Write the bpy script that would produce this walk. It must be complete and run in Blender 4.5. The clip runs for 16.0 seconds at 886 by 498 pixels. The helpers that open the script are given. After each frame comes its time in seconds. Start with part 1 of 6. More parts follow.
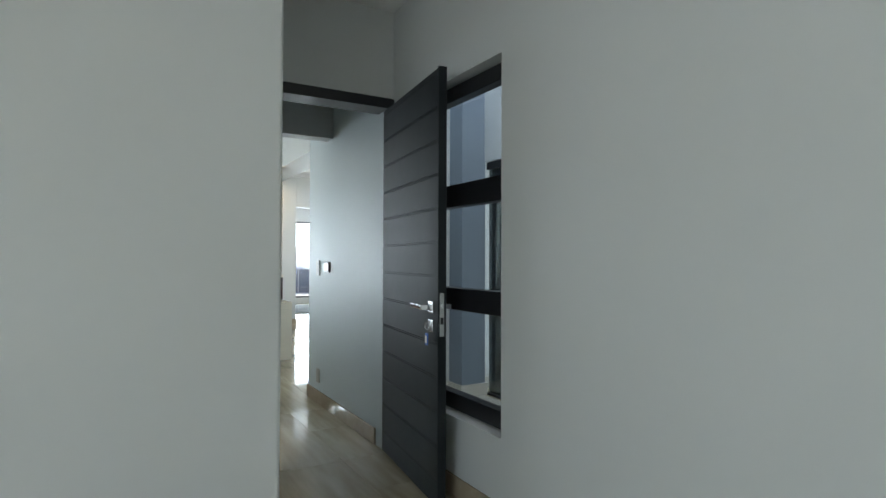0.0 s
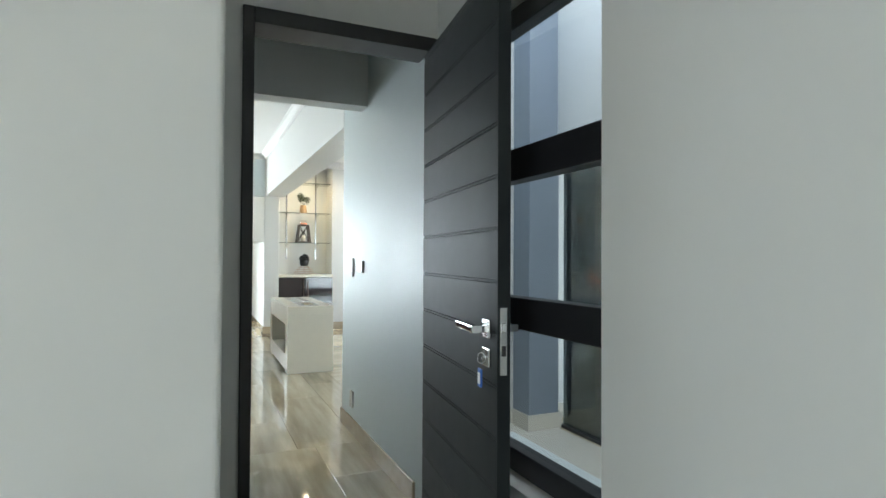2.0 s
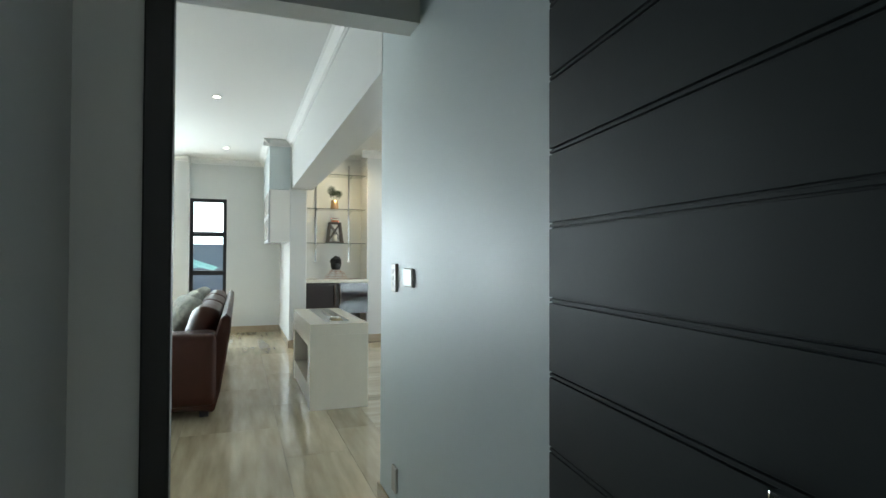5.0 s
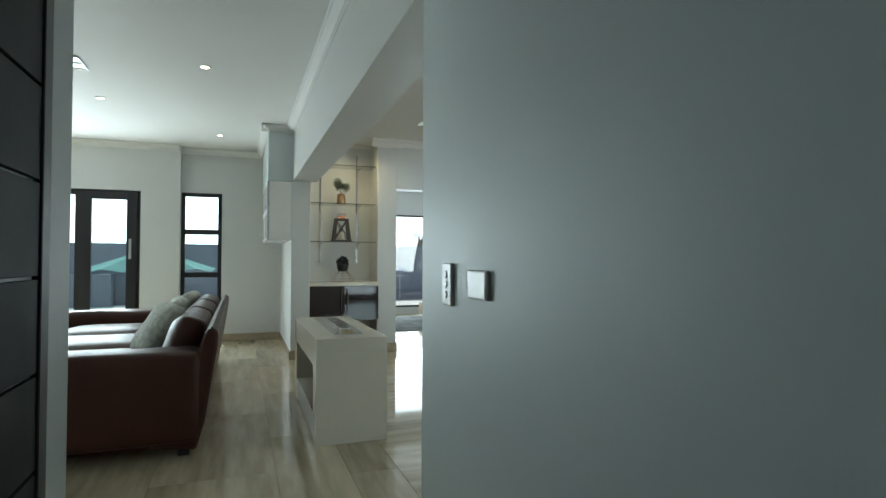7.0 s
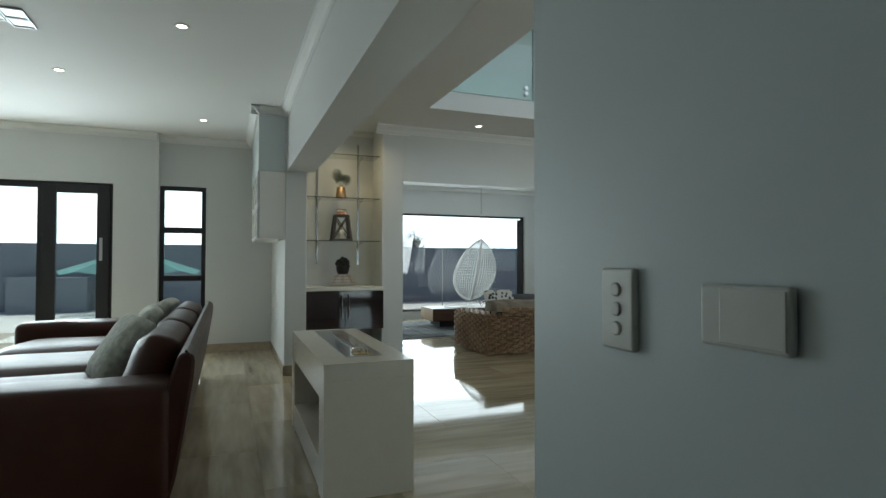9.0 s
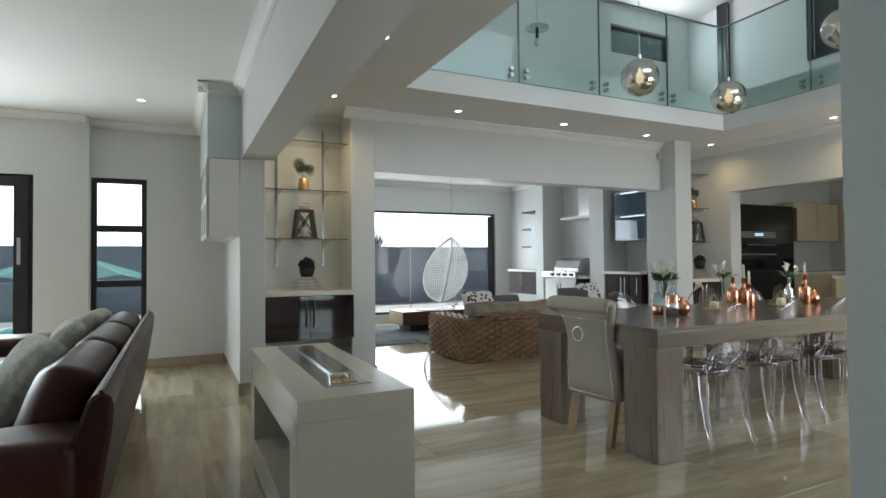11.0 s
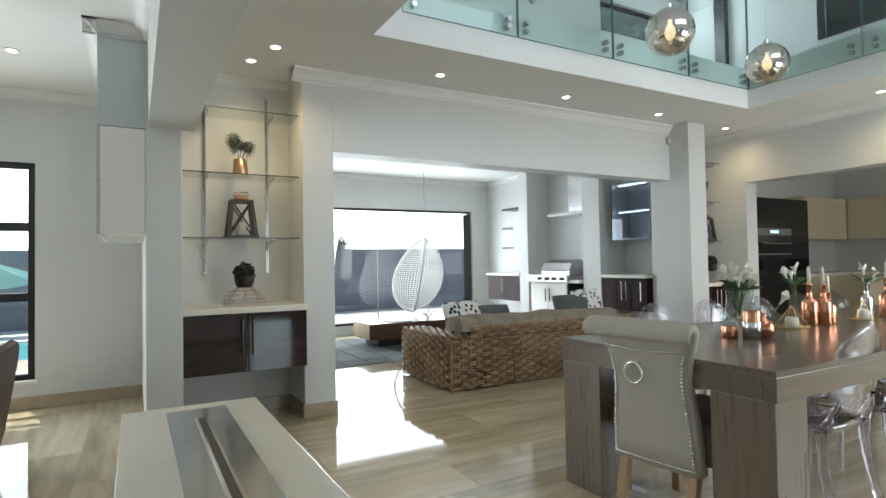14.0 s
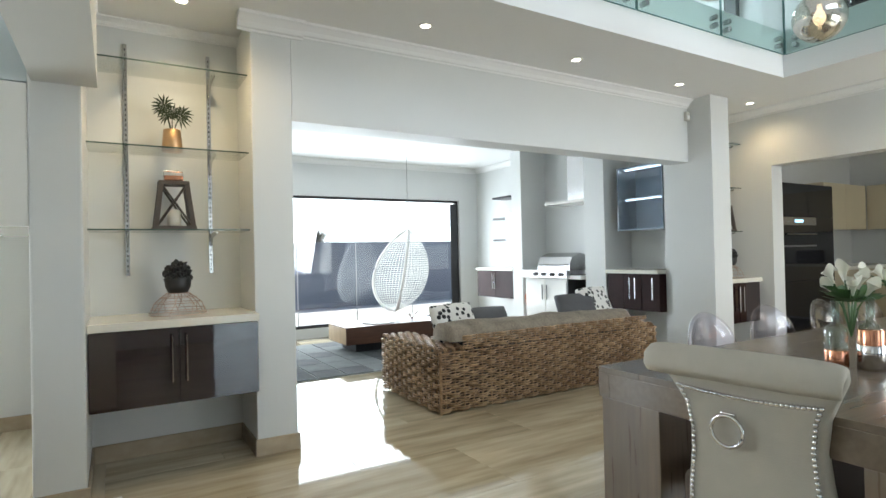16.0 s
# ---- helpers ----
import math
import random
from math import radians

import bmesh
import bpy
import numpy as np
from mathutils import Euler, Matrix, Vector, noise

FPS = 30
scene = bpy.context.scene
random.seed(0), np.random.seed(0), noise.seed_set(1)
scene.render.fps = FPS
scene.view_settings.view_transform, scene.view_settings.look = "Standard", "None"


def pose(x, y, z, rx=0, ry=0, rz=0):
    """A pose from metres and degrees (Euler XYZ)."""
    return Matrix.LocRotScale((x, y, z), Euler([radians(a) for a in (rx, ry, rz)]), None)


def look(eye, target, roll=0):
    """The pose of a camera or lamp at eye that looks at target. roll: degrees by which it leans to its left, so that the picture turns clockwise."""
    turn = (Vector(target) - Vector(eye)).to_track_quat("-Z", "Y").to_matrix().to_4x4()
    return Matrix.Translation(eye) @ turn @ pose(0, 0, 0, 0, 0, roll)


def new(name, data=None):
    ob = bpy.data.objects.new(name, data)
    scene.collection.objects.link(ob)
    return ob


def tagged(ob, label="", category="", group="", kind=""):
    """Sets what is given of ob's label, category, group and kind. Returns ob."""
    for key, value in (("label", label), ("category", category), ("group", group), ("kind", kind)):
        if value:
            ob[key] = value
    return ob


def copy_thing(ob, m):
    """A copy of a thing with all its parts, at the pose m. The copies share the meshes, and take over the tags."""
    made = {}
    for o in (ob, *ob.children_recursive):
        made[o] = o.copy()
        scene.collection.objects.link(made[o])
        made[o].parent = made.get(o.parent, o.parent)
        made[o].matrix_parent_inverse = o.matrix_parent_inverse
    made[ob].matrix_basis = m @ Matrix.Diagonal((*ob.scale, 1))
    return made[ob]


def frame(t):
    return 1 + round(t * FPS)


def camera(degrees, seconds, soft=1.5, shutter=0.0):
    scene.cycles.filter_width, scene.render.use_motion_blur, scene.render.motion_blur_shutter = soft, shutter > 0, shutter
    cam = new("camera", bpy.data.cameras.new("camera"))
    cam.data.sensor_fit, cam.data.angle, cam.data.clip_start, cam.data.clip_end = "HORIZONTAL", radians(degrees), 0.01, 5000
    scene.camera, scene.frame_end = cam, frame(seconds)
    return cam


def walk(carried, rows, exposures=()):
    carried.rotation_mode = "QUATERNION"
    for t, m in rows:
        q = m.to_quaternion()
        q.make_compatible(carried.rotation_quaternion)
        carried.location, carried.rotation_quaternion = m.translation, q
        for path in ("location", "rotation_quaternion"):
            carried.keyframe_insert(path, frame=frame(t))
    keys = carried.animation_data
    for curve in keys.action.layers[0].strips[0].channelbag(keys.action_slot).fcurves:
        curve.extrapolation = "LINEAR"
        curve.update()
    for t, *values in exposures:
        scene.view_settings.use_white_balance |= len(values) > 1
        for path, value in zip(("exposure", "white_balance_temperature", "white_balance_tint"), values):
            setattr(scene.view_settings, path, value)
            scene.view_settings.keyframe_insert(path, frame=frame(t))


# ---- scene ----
cam = camera(77.3, 16.0)
PATH = [
    (0, (0.41, 0.892, 1.121), (1.421, 2.618, 1.158), 0.2),
    (0.5, (0.532, 1.077, 1.124), (1.486, 2.835, 1.159), 0.2),
    (1, (0.639, 1.263, 1.121), (1.548, 3.044, 1.153), 0.3),
    (1.5, (0.759, 1.461, 1.127), (1.621, 3.265, 1.16), 0.3),
    (2, (0.853, 1.647, 1.112), (1.664, 3.475, 1.145), 0.3),
    (2.5, (0.928, 1.861, 1.115), (1.707, 3.702, 1.153), 0.3),
    (3, (0.99, 2.048, 1.111), (1.753, 3.896, 1.15), 0.3),
    (3.5, (1.066, 2.247, 1.124), (1.806, 4.105, 1.162), 0.1),
    (4, (1.113, 2.438, 1.114), (1.826, 4.306, 1.153), 0.3),
    (4.5, (1.133, 2.659, 1.131), (1.83, 4.534, 1.167), 0.2),
    (7, (1.212, 3.677, 1.117), (1.899, 5.555, 1.158), 0.2),
    (7.5, (1.253, 3.928, 1.121), (1.942, 5.805, 1.164), 0.2),
    (8, (1.245, 4.113, 1.12), (1.944, 5.987, 1.163), 0.2),
    (8.5, (1.258, 4.319, 1.118), (1.959, 6.192, 1.166), 0.3),
    (9, (1.228, 4.471, 1.118), (1.951, 6.335, 1.163), 0.1),
    (11.5, (1.319, 5.295, 1.12), (2.209, 7.085, 1.166), -0.6),
    (12, (1.373, 5.475, 1.112), (2.286, 7.254, 1.16), -0.7),
    (12.5, (1.422, 5.645, 1.125), (2.358, 7.411, 1.17), -0.8),
    (13, (1.509, 5.827, 1.116), (2.461, 7.585, 1.165), -0.9),
    (13.5, (1.604, 6.009, 1.119), (2.567, 7.762, 1.167), -0.9),
    (14, (1.685, 6.213, 1.133), (2.659, 7.959, 1.183), -1.0),
    (14.5, (1.757, 6.389, 1.142), (2.743, 8.128, 1.189), -1.1),
    (15, (1.879, 6.579, 1.159), (2.876, 8.312, 1.205), -1.1),
    (15.5, (1.984, 6.753, 1.158), (2.99, 8.481, 1.199), -1.1),
    (16, (2.071, 6.955, 1.164), (3.096, 8.672, 1.184), -1.3),
]
EXPOSURE = [(0, 0.45, 6150, 5), (1, 0.75, 6200, 5), (2.5, 1.1, 6300, 5), (3.5, 1.1, 6250, 4), (4.5, 0.7, 6200, 2), (7, -0.3, 6150, -3), (8, -0.65, 6200, -2), (9, -0.85, 6250, -1), (11.5, -0.3, 6450, 6), (12.5, -0.15, 6450, 6), (14, 0.1, 6400, 6), (16, 0.42, 6350, 6)]
walk(cam, [(t, look(eye, target, roll)) for t, eye, target, roll in PATH], EXPOSURE)


# ---- daylight and lamps ----
world = bpy.data.worlds.new("sky")
scene.world = world
world.use_nodes = True
wn = world.node_tree.nodes
sky = wn.new("ShaderNodeTexSky")
sky.sky_type, sky.sun_disc = "NISHITA", False
sky.sun_elevation, sky.sun_rotation = radians(65), radians(345)
sky.air_density, sky.dust_density = 1.0, 1.0
wn["Background"].inputs["Strength"].default_value = 0.15
world.node_tree.links.new(sky.outputs[0], wn["Background"].inputs["Color"])

sun = new("sun", bpy.data.lights.new("sun", "SUN"))
sun.data.energy, sun.data.angle, sun.data.color = 5.0, radians(0.6), (1.0, 0.95, 0.88)
sun.matrix_world = look((-4, 33, 34), (0, 18, 0))


def window_light(name, x, y, z, w, h, rx, rz, watts, color=(0.86, 0.93, 1.0)):
    """An area lamp that stands in for daylight at an opening."""
    lamp = new(name, bpy.data.lights.new(name, "AREA"))
    lamp.data.shape, lamp.data.size, lamp.data.size_y = "RECTANGLE", w, h
    lamp.data.energy, lamp.data.color = watts, color
    lamp.matrix_world = pose(x, y, z, rx, 0, rz)
    return lamp


window_light("daylight_lounge", 5.2, 14.7, 1.1, 3.6, 1.8, -90, 0, 100)
window_light("daylight_living", -1.3, 11.62, 1.0, 2.4, 1.8, -90, 0, 140)
# The bedroom, upstairs, dining, foyer and kitchen lamps are fill, added at unseen windows.
window_light("fill_bedroom", -2.66, -0.8, 0.75, 2.0, 1.15, 54, -90, 50, (0.88, 0.95, 1.0))
window_light("fill_upstairs", 5.0, 4.95, 4.5, 3.8, 1.6, 70, 0, 60)
# Landing lamp: fill added before a dark window, to brighten the upper floor.
window_light("fill_landing", 8.8, 12.45, 5.0, 1.3, 0.45, -90, 0, 30)
window_light("fill_dining", 6.7, 5.16, 1.25, 2.0, 1.7, 62, 0, 98, (0.95, 0.97, 1.0))
window_light("fill_foyer", 4.1, 1.1, 1.35, 1.6, 2.4, 90, 0, 38)
# Lamp added at the well's open top, to strengthen the sky's light.
window_light("daylight_light_well", 2.53, 2.9, 3.39, 1.0, 3.6, 0, 0, 18, (1.0, 0.98, 0.95))
window_light("fill_kitchen", 9.8, 5.2, 1.6, 1.6, 1.0, 90, 0, 14, (1.0, 0.93, 0.80))


def downlight_beam(x, y, z, watts=20.0, color=(1.0, 0.74, 0.42)):
    lamp = new("downlight_beam", bpy.data.lights.new("downlight_beam", "SPOT"))
    lamp.data.energy, lamp.data.color = watts, color
    lamp.data.spot_size, lamp.data.spot_blend, lamp.data.shadow_soft_size = radians(150), 1.0, 0.03
    lamp.matrix_world = pose(x, y, z - 0.02)


DINING_LIGHTS = [(2.52, 9.97), (2.42, 10.3), (3.78, 9.97), (5.08, 9.98), (6.34, 10.02), (7.55, 10.1), (7.55, 8.6), (2.5, 8.55)]
LIVING_LIGHTS = [(0.94, 8.33), (-0.02, 9.57), (0.97, 10.84)]
for lx, ly in ((2.52, 9.97), (2.42, 10.3), (7.55, 10.1), (7.55, 8.6)):
    downlight_beam(lx, ly, 2.6, 15.0 if lx < 5 else 12.0)


# ---- materials ----
def socket(node, name, value):
    node.inputs[name].default_value = value


def material(name, color, rough=0.5, metal=0.0, vary=0.06, grain=12.0, bump=0.0, bump_scale=60.0, spec=0.5, coat=0.0, stretch=(1, 1, 1), dark=None, random_tint=0.0):
    """A procedural surface: two scales of colour variation, a varied gloss and a fine relief."""
    m = bpy.data.materials.new(name)
    m.use_nodes = True
    t = m.node_tree
    n, k = t.nodes, t.links.new
    b = n["Principled BSDF"]
    socket(b, "Metallic", metal), socket(b, "Specular IOR Level", spec), socket(b, "Coat Weight", coat), socket(b, "Coat Roughness", 0.06)
    co, mp = n.new("ShaderNodeTexCoord"), n.new("ShaderNodeMapping")
    mp.inputs["Scale"].default_value = stretch
    k(co.outputs["Object"], mp.inputs["Vector"])
    big, fine = n.new("ShaderNodeTexNoise"), n.new("ShaderNodeTexNoise")
    socket(big, "Scale", grain * 0.15), socket(big, "Detail", 3.0)
    socket(fine, "Scale", grain), socket(fine, "Detail", 6.0)
    k(mp.outputs[0], big.inputs["Vector"]), k(mp.outputs[0], fine.inputs["Vector"])
    add = n.new("ShaderNodeMath")
    add.operation = "ADD"
    k(big.outputs["Fac"], add.inputs[0]), k(fine.outputs["Fac"], add.inputs[1])
    src = add.outputs[0]
    if random_tint:
        info, mul, more = n.new("ShaderNodeObjectInfo"), n.new("ShaderNodeMath"), n.new("ShaderNodeMath")
        mul.operation, more.operation = "MULTIPLY_ADD", "ADD"
        mul.inputs[1].default_value, mul.inputs[2].default_value = random_tint, -random_tint / 2
        k(info.outputs["Random"], mul.inputs[0]), k(mul.outputs[0], more.inputs[0]), k(src, more.inputs[1])
        src = more.outputs[0]
    ramp = n.new("ShaderNodeMapRange")
    socket(ramp, "From Min", 0.6), socket(ramp, "From Max", 1.4)
    k(src, ramp.inputs["Value"])
    mix = n.new("ShaderNodeMix")
    mix.data_type = "RGBA"
    lo = dark or tuple(c * (1 - vary) for c in color)
    hi = color if dark else tuple(min(1, c * (1 + vary)) for c in color)
    mix.inputs["A"].default_value, mix.inputs["B"].default_value = (*lo, 1), (*hi, 1)
    k(ramp.outputs[0], mix.inputs["Factor"]), k(mix.outputs["Result"], b.inputs["Base Color"])
    gloss = n.new("ShaderNodeMapRange")
    socket(gloss, "To Min", rough * 0.85), socket(gloss, "To Max", min(1.0, rough * 1.2))
    k(fine.outputs["Fac"], gloss.inputs["Value"]), k(gloss.outputs[0], b.inputs["Roughness"])
    if bump:
        rel, bu = n.new("ShaderNodeTexNoise"), n.new("ShaderNodeBump")
        socket(rel, "Scale", bump_scale), socket(rel, "Detail", 4.0)
        socket(bu, "Strength", bump), socket(bu, "Distance", 0.004)
        k(mp.outputs[0], rel.inputs["Vector"]), k(rel.outputs["Fac"], bu.inputs["Height"]), k(bu.outputs[0], b.inputs["Normal"])
    return m


def clear(name, color, rough=0.0, ior=1.45, thin=False):
    """Glass or clear plastic."""
    m = bpy.data.materials.new(name)
    m.use_nodes = True
    b = m.node_tree.nodes["Principled BSDF"]
    socket(b, "Base Color", (*color, 1)), socket(b, "Roughness", rough), socket(b, "Transmission Weight", 1.0), socket(b, "IOR", ior)
    return m


def pane_glass(name, tint, gloss=1.0, power=4.0):
    """A thin flat pane: see-through, with the mirror image that its surface gives at each angle."""
    m = bpy.data.materials.new(name)
    m.use_nodes = True
    t = m.node_tree
    n, k = t.nodes, t.links.new
    n.remove(n["Principled BSDF"])
    fr, tr, gl, mx = n.new("ShaderNodeLayerWeight"), n.new("ShaderNodeBsdfTransparent"), n.new("ShaderNodeBsdfGlossy"), n.new("ShaderNodeMixShader")
    pw, ma = n.new("ShaderNodeMath"), n.new("ShaderNodeMath")
    pw.operation, ma.operation = "POWER", "MULTIPLY_ADD"
    pw.inputs[1].default_value, ma.inputs[1].default_value, ma.inputs[2].default_value = power, 0.8, 0.035 * gloss
    socket(fr, "Blend", 0.5), socket(tr, "Color", (*tint, 1)), socket(gl, "Roughness", 0.0)
    k(fr.outputs["Facing"], pw.inputs[0]), k(pw.outputs[0], ma.inputs[0]), k(ma.outputs[0], mx.inputs[0])
    k(tr.outputs[0], mx.inputs[1]), k(gl.outputs[0], mx.inputs[2])
    k(mx.outputs[0], n["Material Output"].inputs["Surface"])
    return m


def glow(name, color, strength):
    m = bpy.data.materials.new(name)
    m.use_nodes = True
    b = m.node_tree.nodes["Principled BSDF"]
    socket(b, "Base Color", (*color, 1)), socket(b, "Emission Color", (*color, 1)), socket(b, "Emission Strength", strength)
    return m


PAINT = material("pale_grey_paint", (0.66, 0.67, 0.66), 0.42, vary=0.02, grain=3, bump=0.05, bump_scale=220)
PAINT_SATIN = material("satin_grey_paint", (0.57, 0.63, 0.64), 0.47, vary=0.02, grain=3, bump=0.05, bump_scale=180)
CEILING = material("white_ceiling_paint", (0.80, 0.80, 0.79), 0.7, vary=0.015, grain=2)
WHITE = material("white_gloss_lacquer", (0.78, 0.77, 0.73), 0.16, vary=0.01, grain=2, coat=0.3)
STONE = material("cream_quartz", (0.74, 0.71, 0.62), 0.16, vary=0.03, grain=80)
FRAME = material("black_aluminium", (0.018, 0.018, 0.02), 0.38, vary=0.1, grain=20)
LEAF = material("charcoal_door_paint", (0.017, 0.020, 0.021), 0.52, spec=0.15, vary=0.1, grain=9, bump=0.06, bump_scale=160)
LEATHER = material("brown_leather", (0.048, 0.014, 0.008), 0.38, spec=0.28, vary=0.25, grain=7, bump=0.35, bump_scale=130)
WOOD = material("grey_brown_stained_wood", (0.185, 0.142, 0.102), 0.22, grain=9, stretch=(0.35, 5, 5), dark=(0.115, 0.088, 0.064))
GABLE = material("dark_cherry_gloss", (0.018, 0.007, 0.008), 0.025, vary=0.3, grain=8, coat=0.8)
STEEL = material("brushed_steel", (0.55, 0.55, 0.55), 0.25, metal=1.0, vary=0.06, grain=40, stretch=(1, 12, 1))
CHROME = material("chrome", (0.75, 0.75, 0.76), 0.08, metal=1.0, vary=0.03)
COPPER = material("copper_plate", (0.72, 0.33, 0.20), 0.18, metal=1.0, vary=0.08, grain=10)
LINEN = material("beige_velvet", (0.46, 0.43, 0.37), 0.75, vary=0.08, grain=14, bump=0.15, bump_scale=300)
OAK = material("pale_oak", (0.48, 0.34, 0.19), 0.45, grain=12, stretch=(6, 6, 0.6), dark=(0.33, 0.22, 0.12))
TILE = material("wood_look_porcelain", (0.70, 0.61, 0.44), 0.045, grain=6, stretch=(0.34, 2.6, 1), dark=(0.29, 0.24, 0.15), random_tint=0.12, coat=0.25)
PALETILE = material("cream_porcelain", (0.68, 0.65, 0.58), 0.08, vary=0.06, grain=5)
GROUT = material("tile_grout", (0.40, 0.35, 0.28), 0.8)
SKIRT = material("tile_skirting", (0.50, 0.42, 0.31), 0.06, grain=6, stretch=(2, 2, 3), dark=(0.36, 0.29, 0.2))
PAVING = material("pale_paving", (0.74, 0.72, 0.69), 0.7, vary=0.1, grain=6)
FENCE = material("slate_blue_wall_paint", (0.20, 0.22, 0.27), 0.7, vary=0.08, grain=3)
PANE = pane_glass("clear_pane", (0.95, 0.97, 0.97))
TINTED = pane_glass("tinted_pane", (0.36, 0.39, 0.40), 1.2)
GREENISH = pane_glass("green_edged_glass", (0.875, 0.945, 0.935))


def offset_by_object(m, reach=40.0):
    """Shifts a material's texture for each object, so that no two pieces are alike."""
    t = m.node_tree
    mp = next(n for n in t.nodes if n.bl_idname == "ShaderNodeMapping")
    info, mul, comb = t.nodes.new("ShaderNodeObjectInfo"), t.nodes.new("ShaderNodeMath"), t.nodes.new("ShaderNodeCombineXYZ")
    mul.operation = "MULTIPLY"
    mul.inputs[1].default_value = reach
    t.links.new(info.outputs["Random"], mul.inputs[0])
    for k in "XYZ":
        t.links.new(mul.outputs[0], comb.inputs[k])
    t.links.new(comb.outputs[0], mp.inputs["Location"])


for surface in (TILE, WOOD, LEATHER):
    offset_by_object(surface)


# ---- building blocks ----
def box(bm, x0, x1, y0, y1, z0, z1):
    """Adds a box to bm; returns its corners."""
    m = Matrix.LocRotScale(((x0 + x1) / 2, (y0 + y1) / 2, (z0 + z1) / 2), None, (abs(x1 - x0), abs(y1 - y0), abs(z1 - z0)))
    return bmesh.ops.create_cube(bm, size=1.0, matrix=m)["verts"]


def boxes(*dims, bevel=0.0, segments=2):
    """A bmesh of boxes (x0, x1, y0, y1, z0, z1), with rounded edges."""
    bm = bmesh.new()
    for d in dims:
        box(bm, *d)
    if bevel:
        bmesh.ops.bevel(bm, geom=bm.edges[:], offset=bevel, segments=segments, affect="EDGES", profile=0.6)
    return bm


def mesh_of(name, bm, mat, smooth=False):
    me = bpy.data.meshes.new(name)
    bm.to_mesh(me)
    bm.free()
    if smooth:
        me.polygons.foreach_set("use_smooth", [True] * len(me.polygons))
    me.materials.append(mat)
    return me


def part(name, bm, mat, parent=None, label="", smooth=False):
    """Links a bmesh as ONE mesh object under a thing or under a part."""
    ob = new(name, mesh_of(name, bm, mat, smooth))
    ob.parent = parent
    return tagged(ob, label) if label else ob


def structure(name, bm, mat, label=""):
    return tagged(part(name, bm, mat), label, kind="structure")


def thing(name, label, category, group="", at=(0, 0, 0), turn=0.0):
    """An Empty at a thing's base, that parents its parts."""
    ob = new(name)
    ob.matrix_basis = pose(*at, 0, 0, turn)
    return tagged(ob, label, category, group)


# ---- the shell ----
CORR, LIV, DIN = 2.58, 2.615, 2.605
front = boxes((-2.7, 0.9, 2.83, 3.03, 0, CORR), (0.7, 0.9, 3.03, 4.94, 0, CORR))
bmesh.ops.bevel(front, geom=[e for e in front.edges if all(abs(v.co.x - 0.9) < 1e-4 and abs(v.co.y - 2.83) < 1e-4 for v in e.verts)], offset=0.015, segments=4, affect="EDGES", profile=0.5)
structure("wall_bedroom_front", front, PAINT, "pale grey painted plaster wall with rounded corner")
structure("wall_door", boxes((0.9, 1.0, 3.85, 4.0, 0, CORR), (1.0, 1.80, 3.85, 4.0, 2.06, CORR)), PAINT, "grey plaster wall over the door")
WIN_Y0, WIN_Y1, WIN_Z0, WIN_Z1 = 2.78, 3.70, 0.37, 2.0
structure("wall_bedroom_window", boxes((1.80, 2.02, -2.0, WIN_Y0, 0, CORR), (1.80, 2.02, WIN_Y1, 4.0, 0, CORR), (1.80, 2.02, WIN_Y0, WIN_Y1, 0, WIN_Z0), (1.80, 2.02, WIN_Y0, WIN_Y1, WIN_Z1, CORR)), PAINT, "pale grey plaster wall with a deep window")
structure("wall_bedroom_back", boxes((-2.7, 2.02, -2.2, -2.0, 0, CORR)), PAINT, "plain plaster wall")
structure("wall_bedroom_side", boxes((-2.9, -2.7, -2.2, -1.85, 0, CORR), (-2.9, -2.7, 0.25, 3.03, 0, CORR), (-2.9, -2.7, -1.85, 0.25, 2.05, CORR), (-2.9, -2.7, -1.85, 0.25, 0, 0.15)), PAINT, "plain plaster wall")
structure("wall_corridor", boxes((1.765, 2.02, 4.0, 5.38, 0, LIV), (1.765, 1.799, 3.885, 4.0, 0, 2.0)), PAINT_SATIN, "satin grey corridor wall with switches")
structure("bulkhead", boxes((0.9, 1.765, 4.81, 4.94, 2.005, LIV)), PAINT, "dropped plaster bulkhead across the corridor")
structure("beam", boxes((1.762, 2.02, 5.38, 10.09, 2.005, LIV)), PAINT, "long plastered beam between living and dining room")
structure("wall_living_south", boxes((-3.4, 0.7, 4.74, 4.94, 0, LIV)), PAINT, "plain plaster wall")
structure("wall_living_west", boxes((-3.6, -3.4, 4.74, 12.05, 0, LIV)), PAINT, "plain plaster wall")
structure("wall_living_north", boxes((0.44, 0.46, 11.7, 12.05, 0, LIV), (0.97, 1.745, 11.85, 12.05, 0, LIV), (0.46, 0.97, 11.85, 12.05, 0, 0.23), (0.46, 0.97, 11.85, 12.05, 2.02, LIV),
                                       (0.0, 0.44, 11.7, 12.05, 0, LIV), (-3.4, 0.0, 11.7, 12.05, 2.0, LIV), (-3.4, -2.7, 11.7, 12.05, 0, 2.0)), PAINT, "pale plaster wall with glazed doors and a slot window")
structure("wall_niche_left", boxes((1.745, 1.955, 10.09, 12.05, 0, LIV), bevel=0.01), PAINT, "pale plaster pier beside the display niche")
structure("wall_niche_back", boxes((1.955, 2.79, 10.75, 10.95, 0, DIN)), PAINT, "plaster back of the display niche")
structure("wall_niche_right", boxes((2.79, 3.03, 10.336, 14.8, 0, DIN), bevel=0.008), PAINT, "plaster pier between the niche and the lounge opening")
structure("lintel_lounge", boxes((3.03, 6.885, 10.336, 10.55, 2.005, DIN)), PAINT, "plaster lintel over the wide lounge opening")
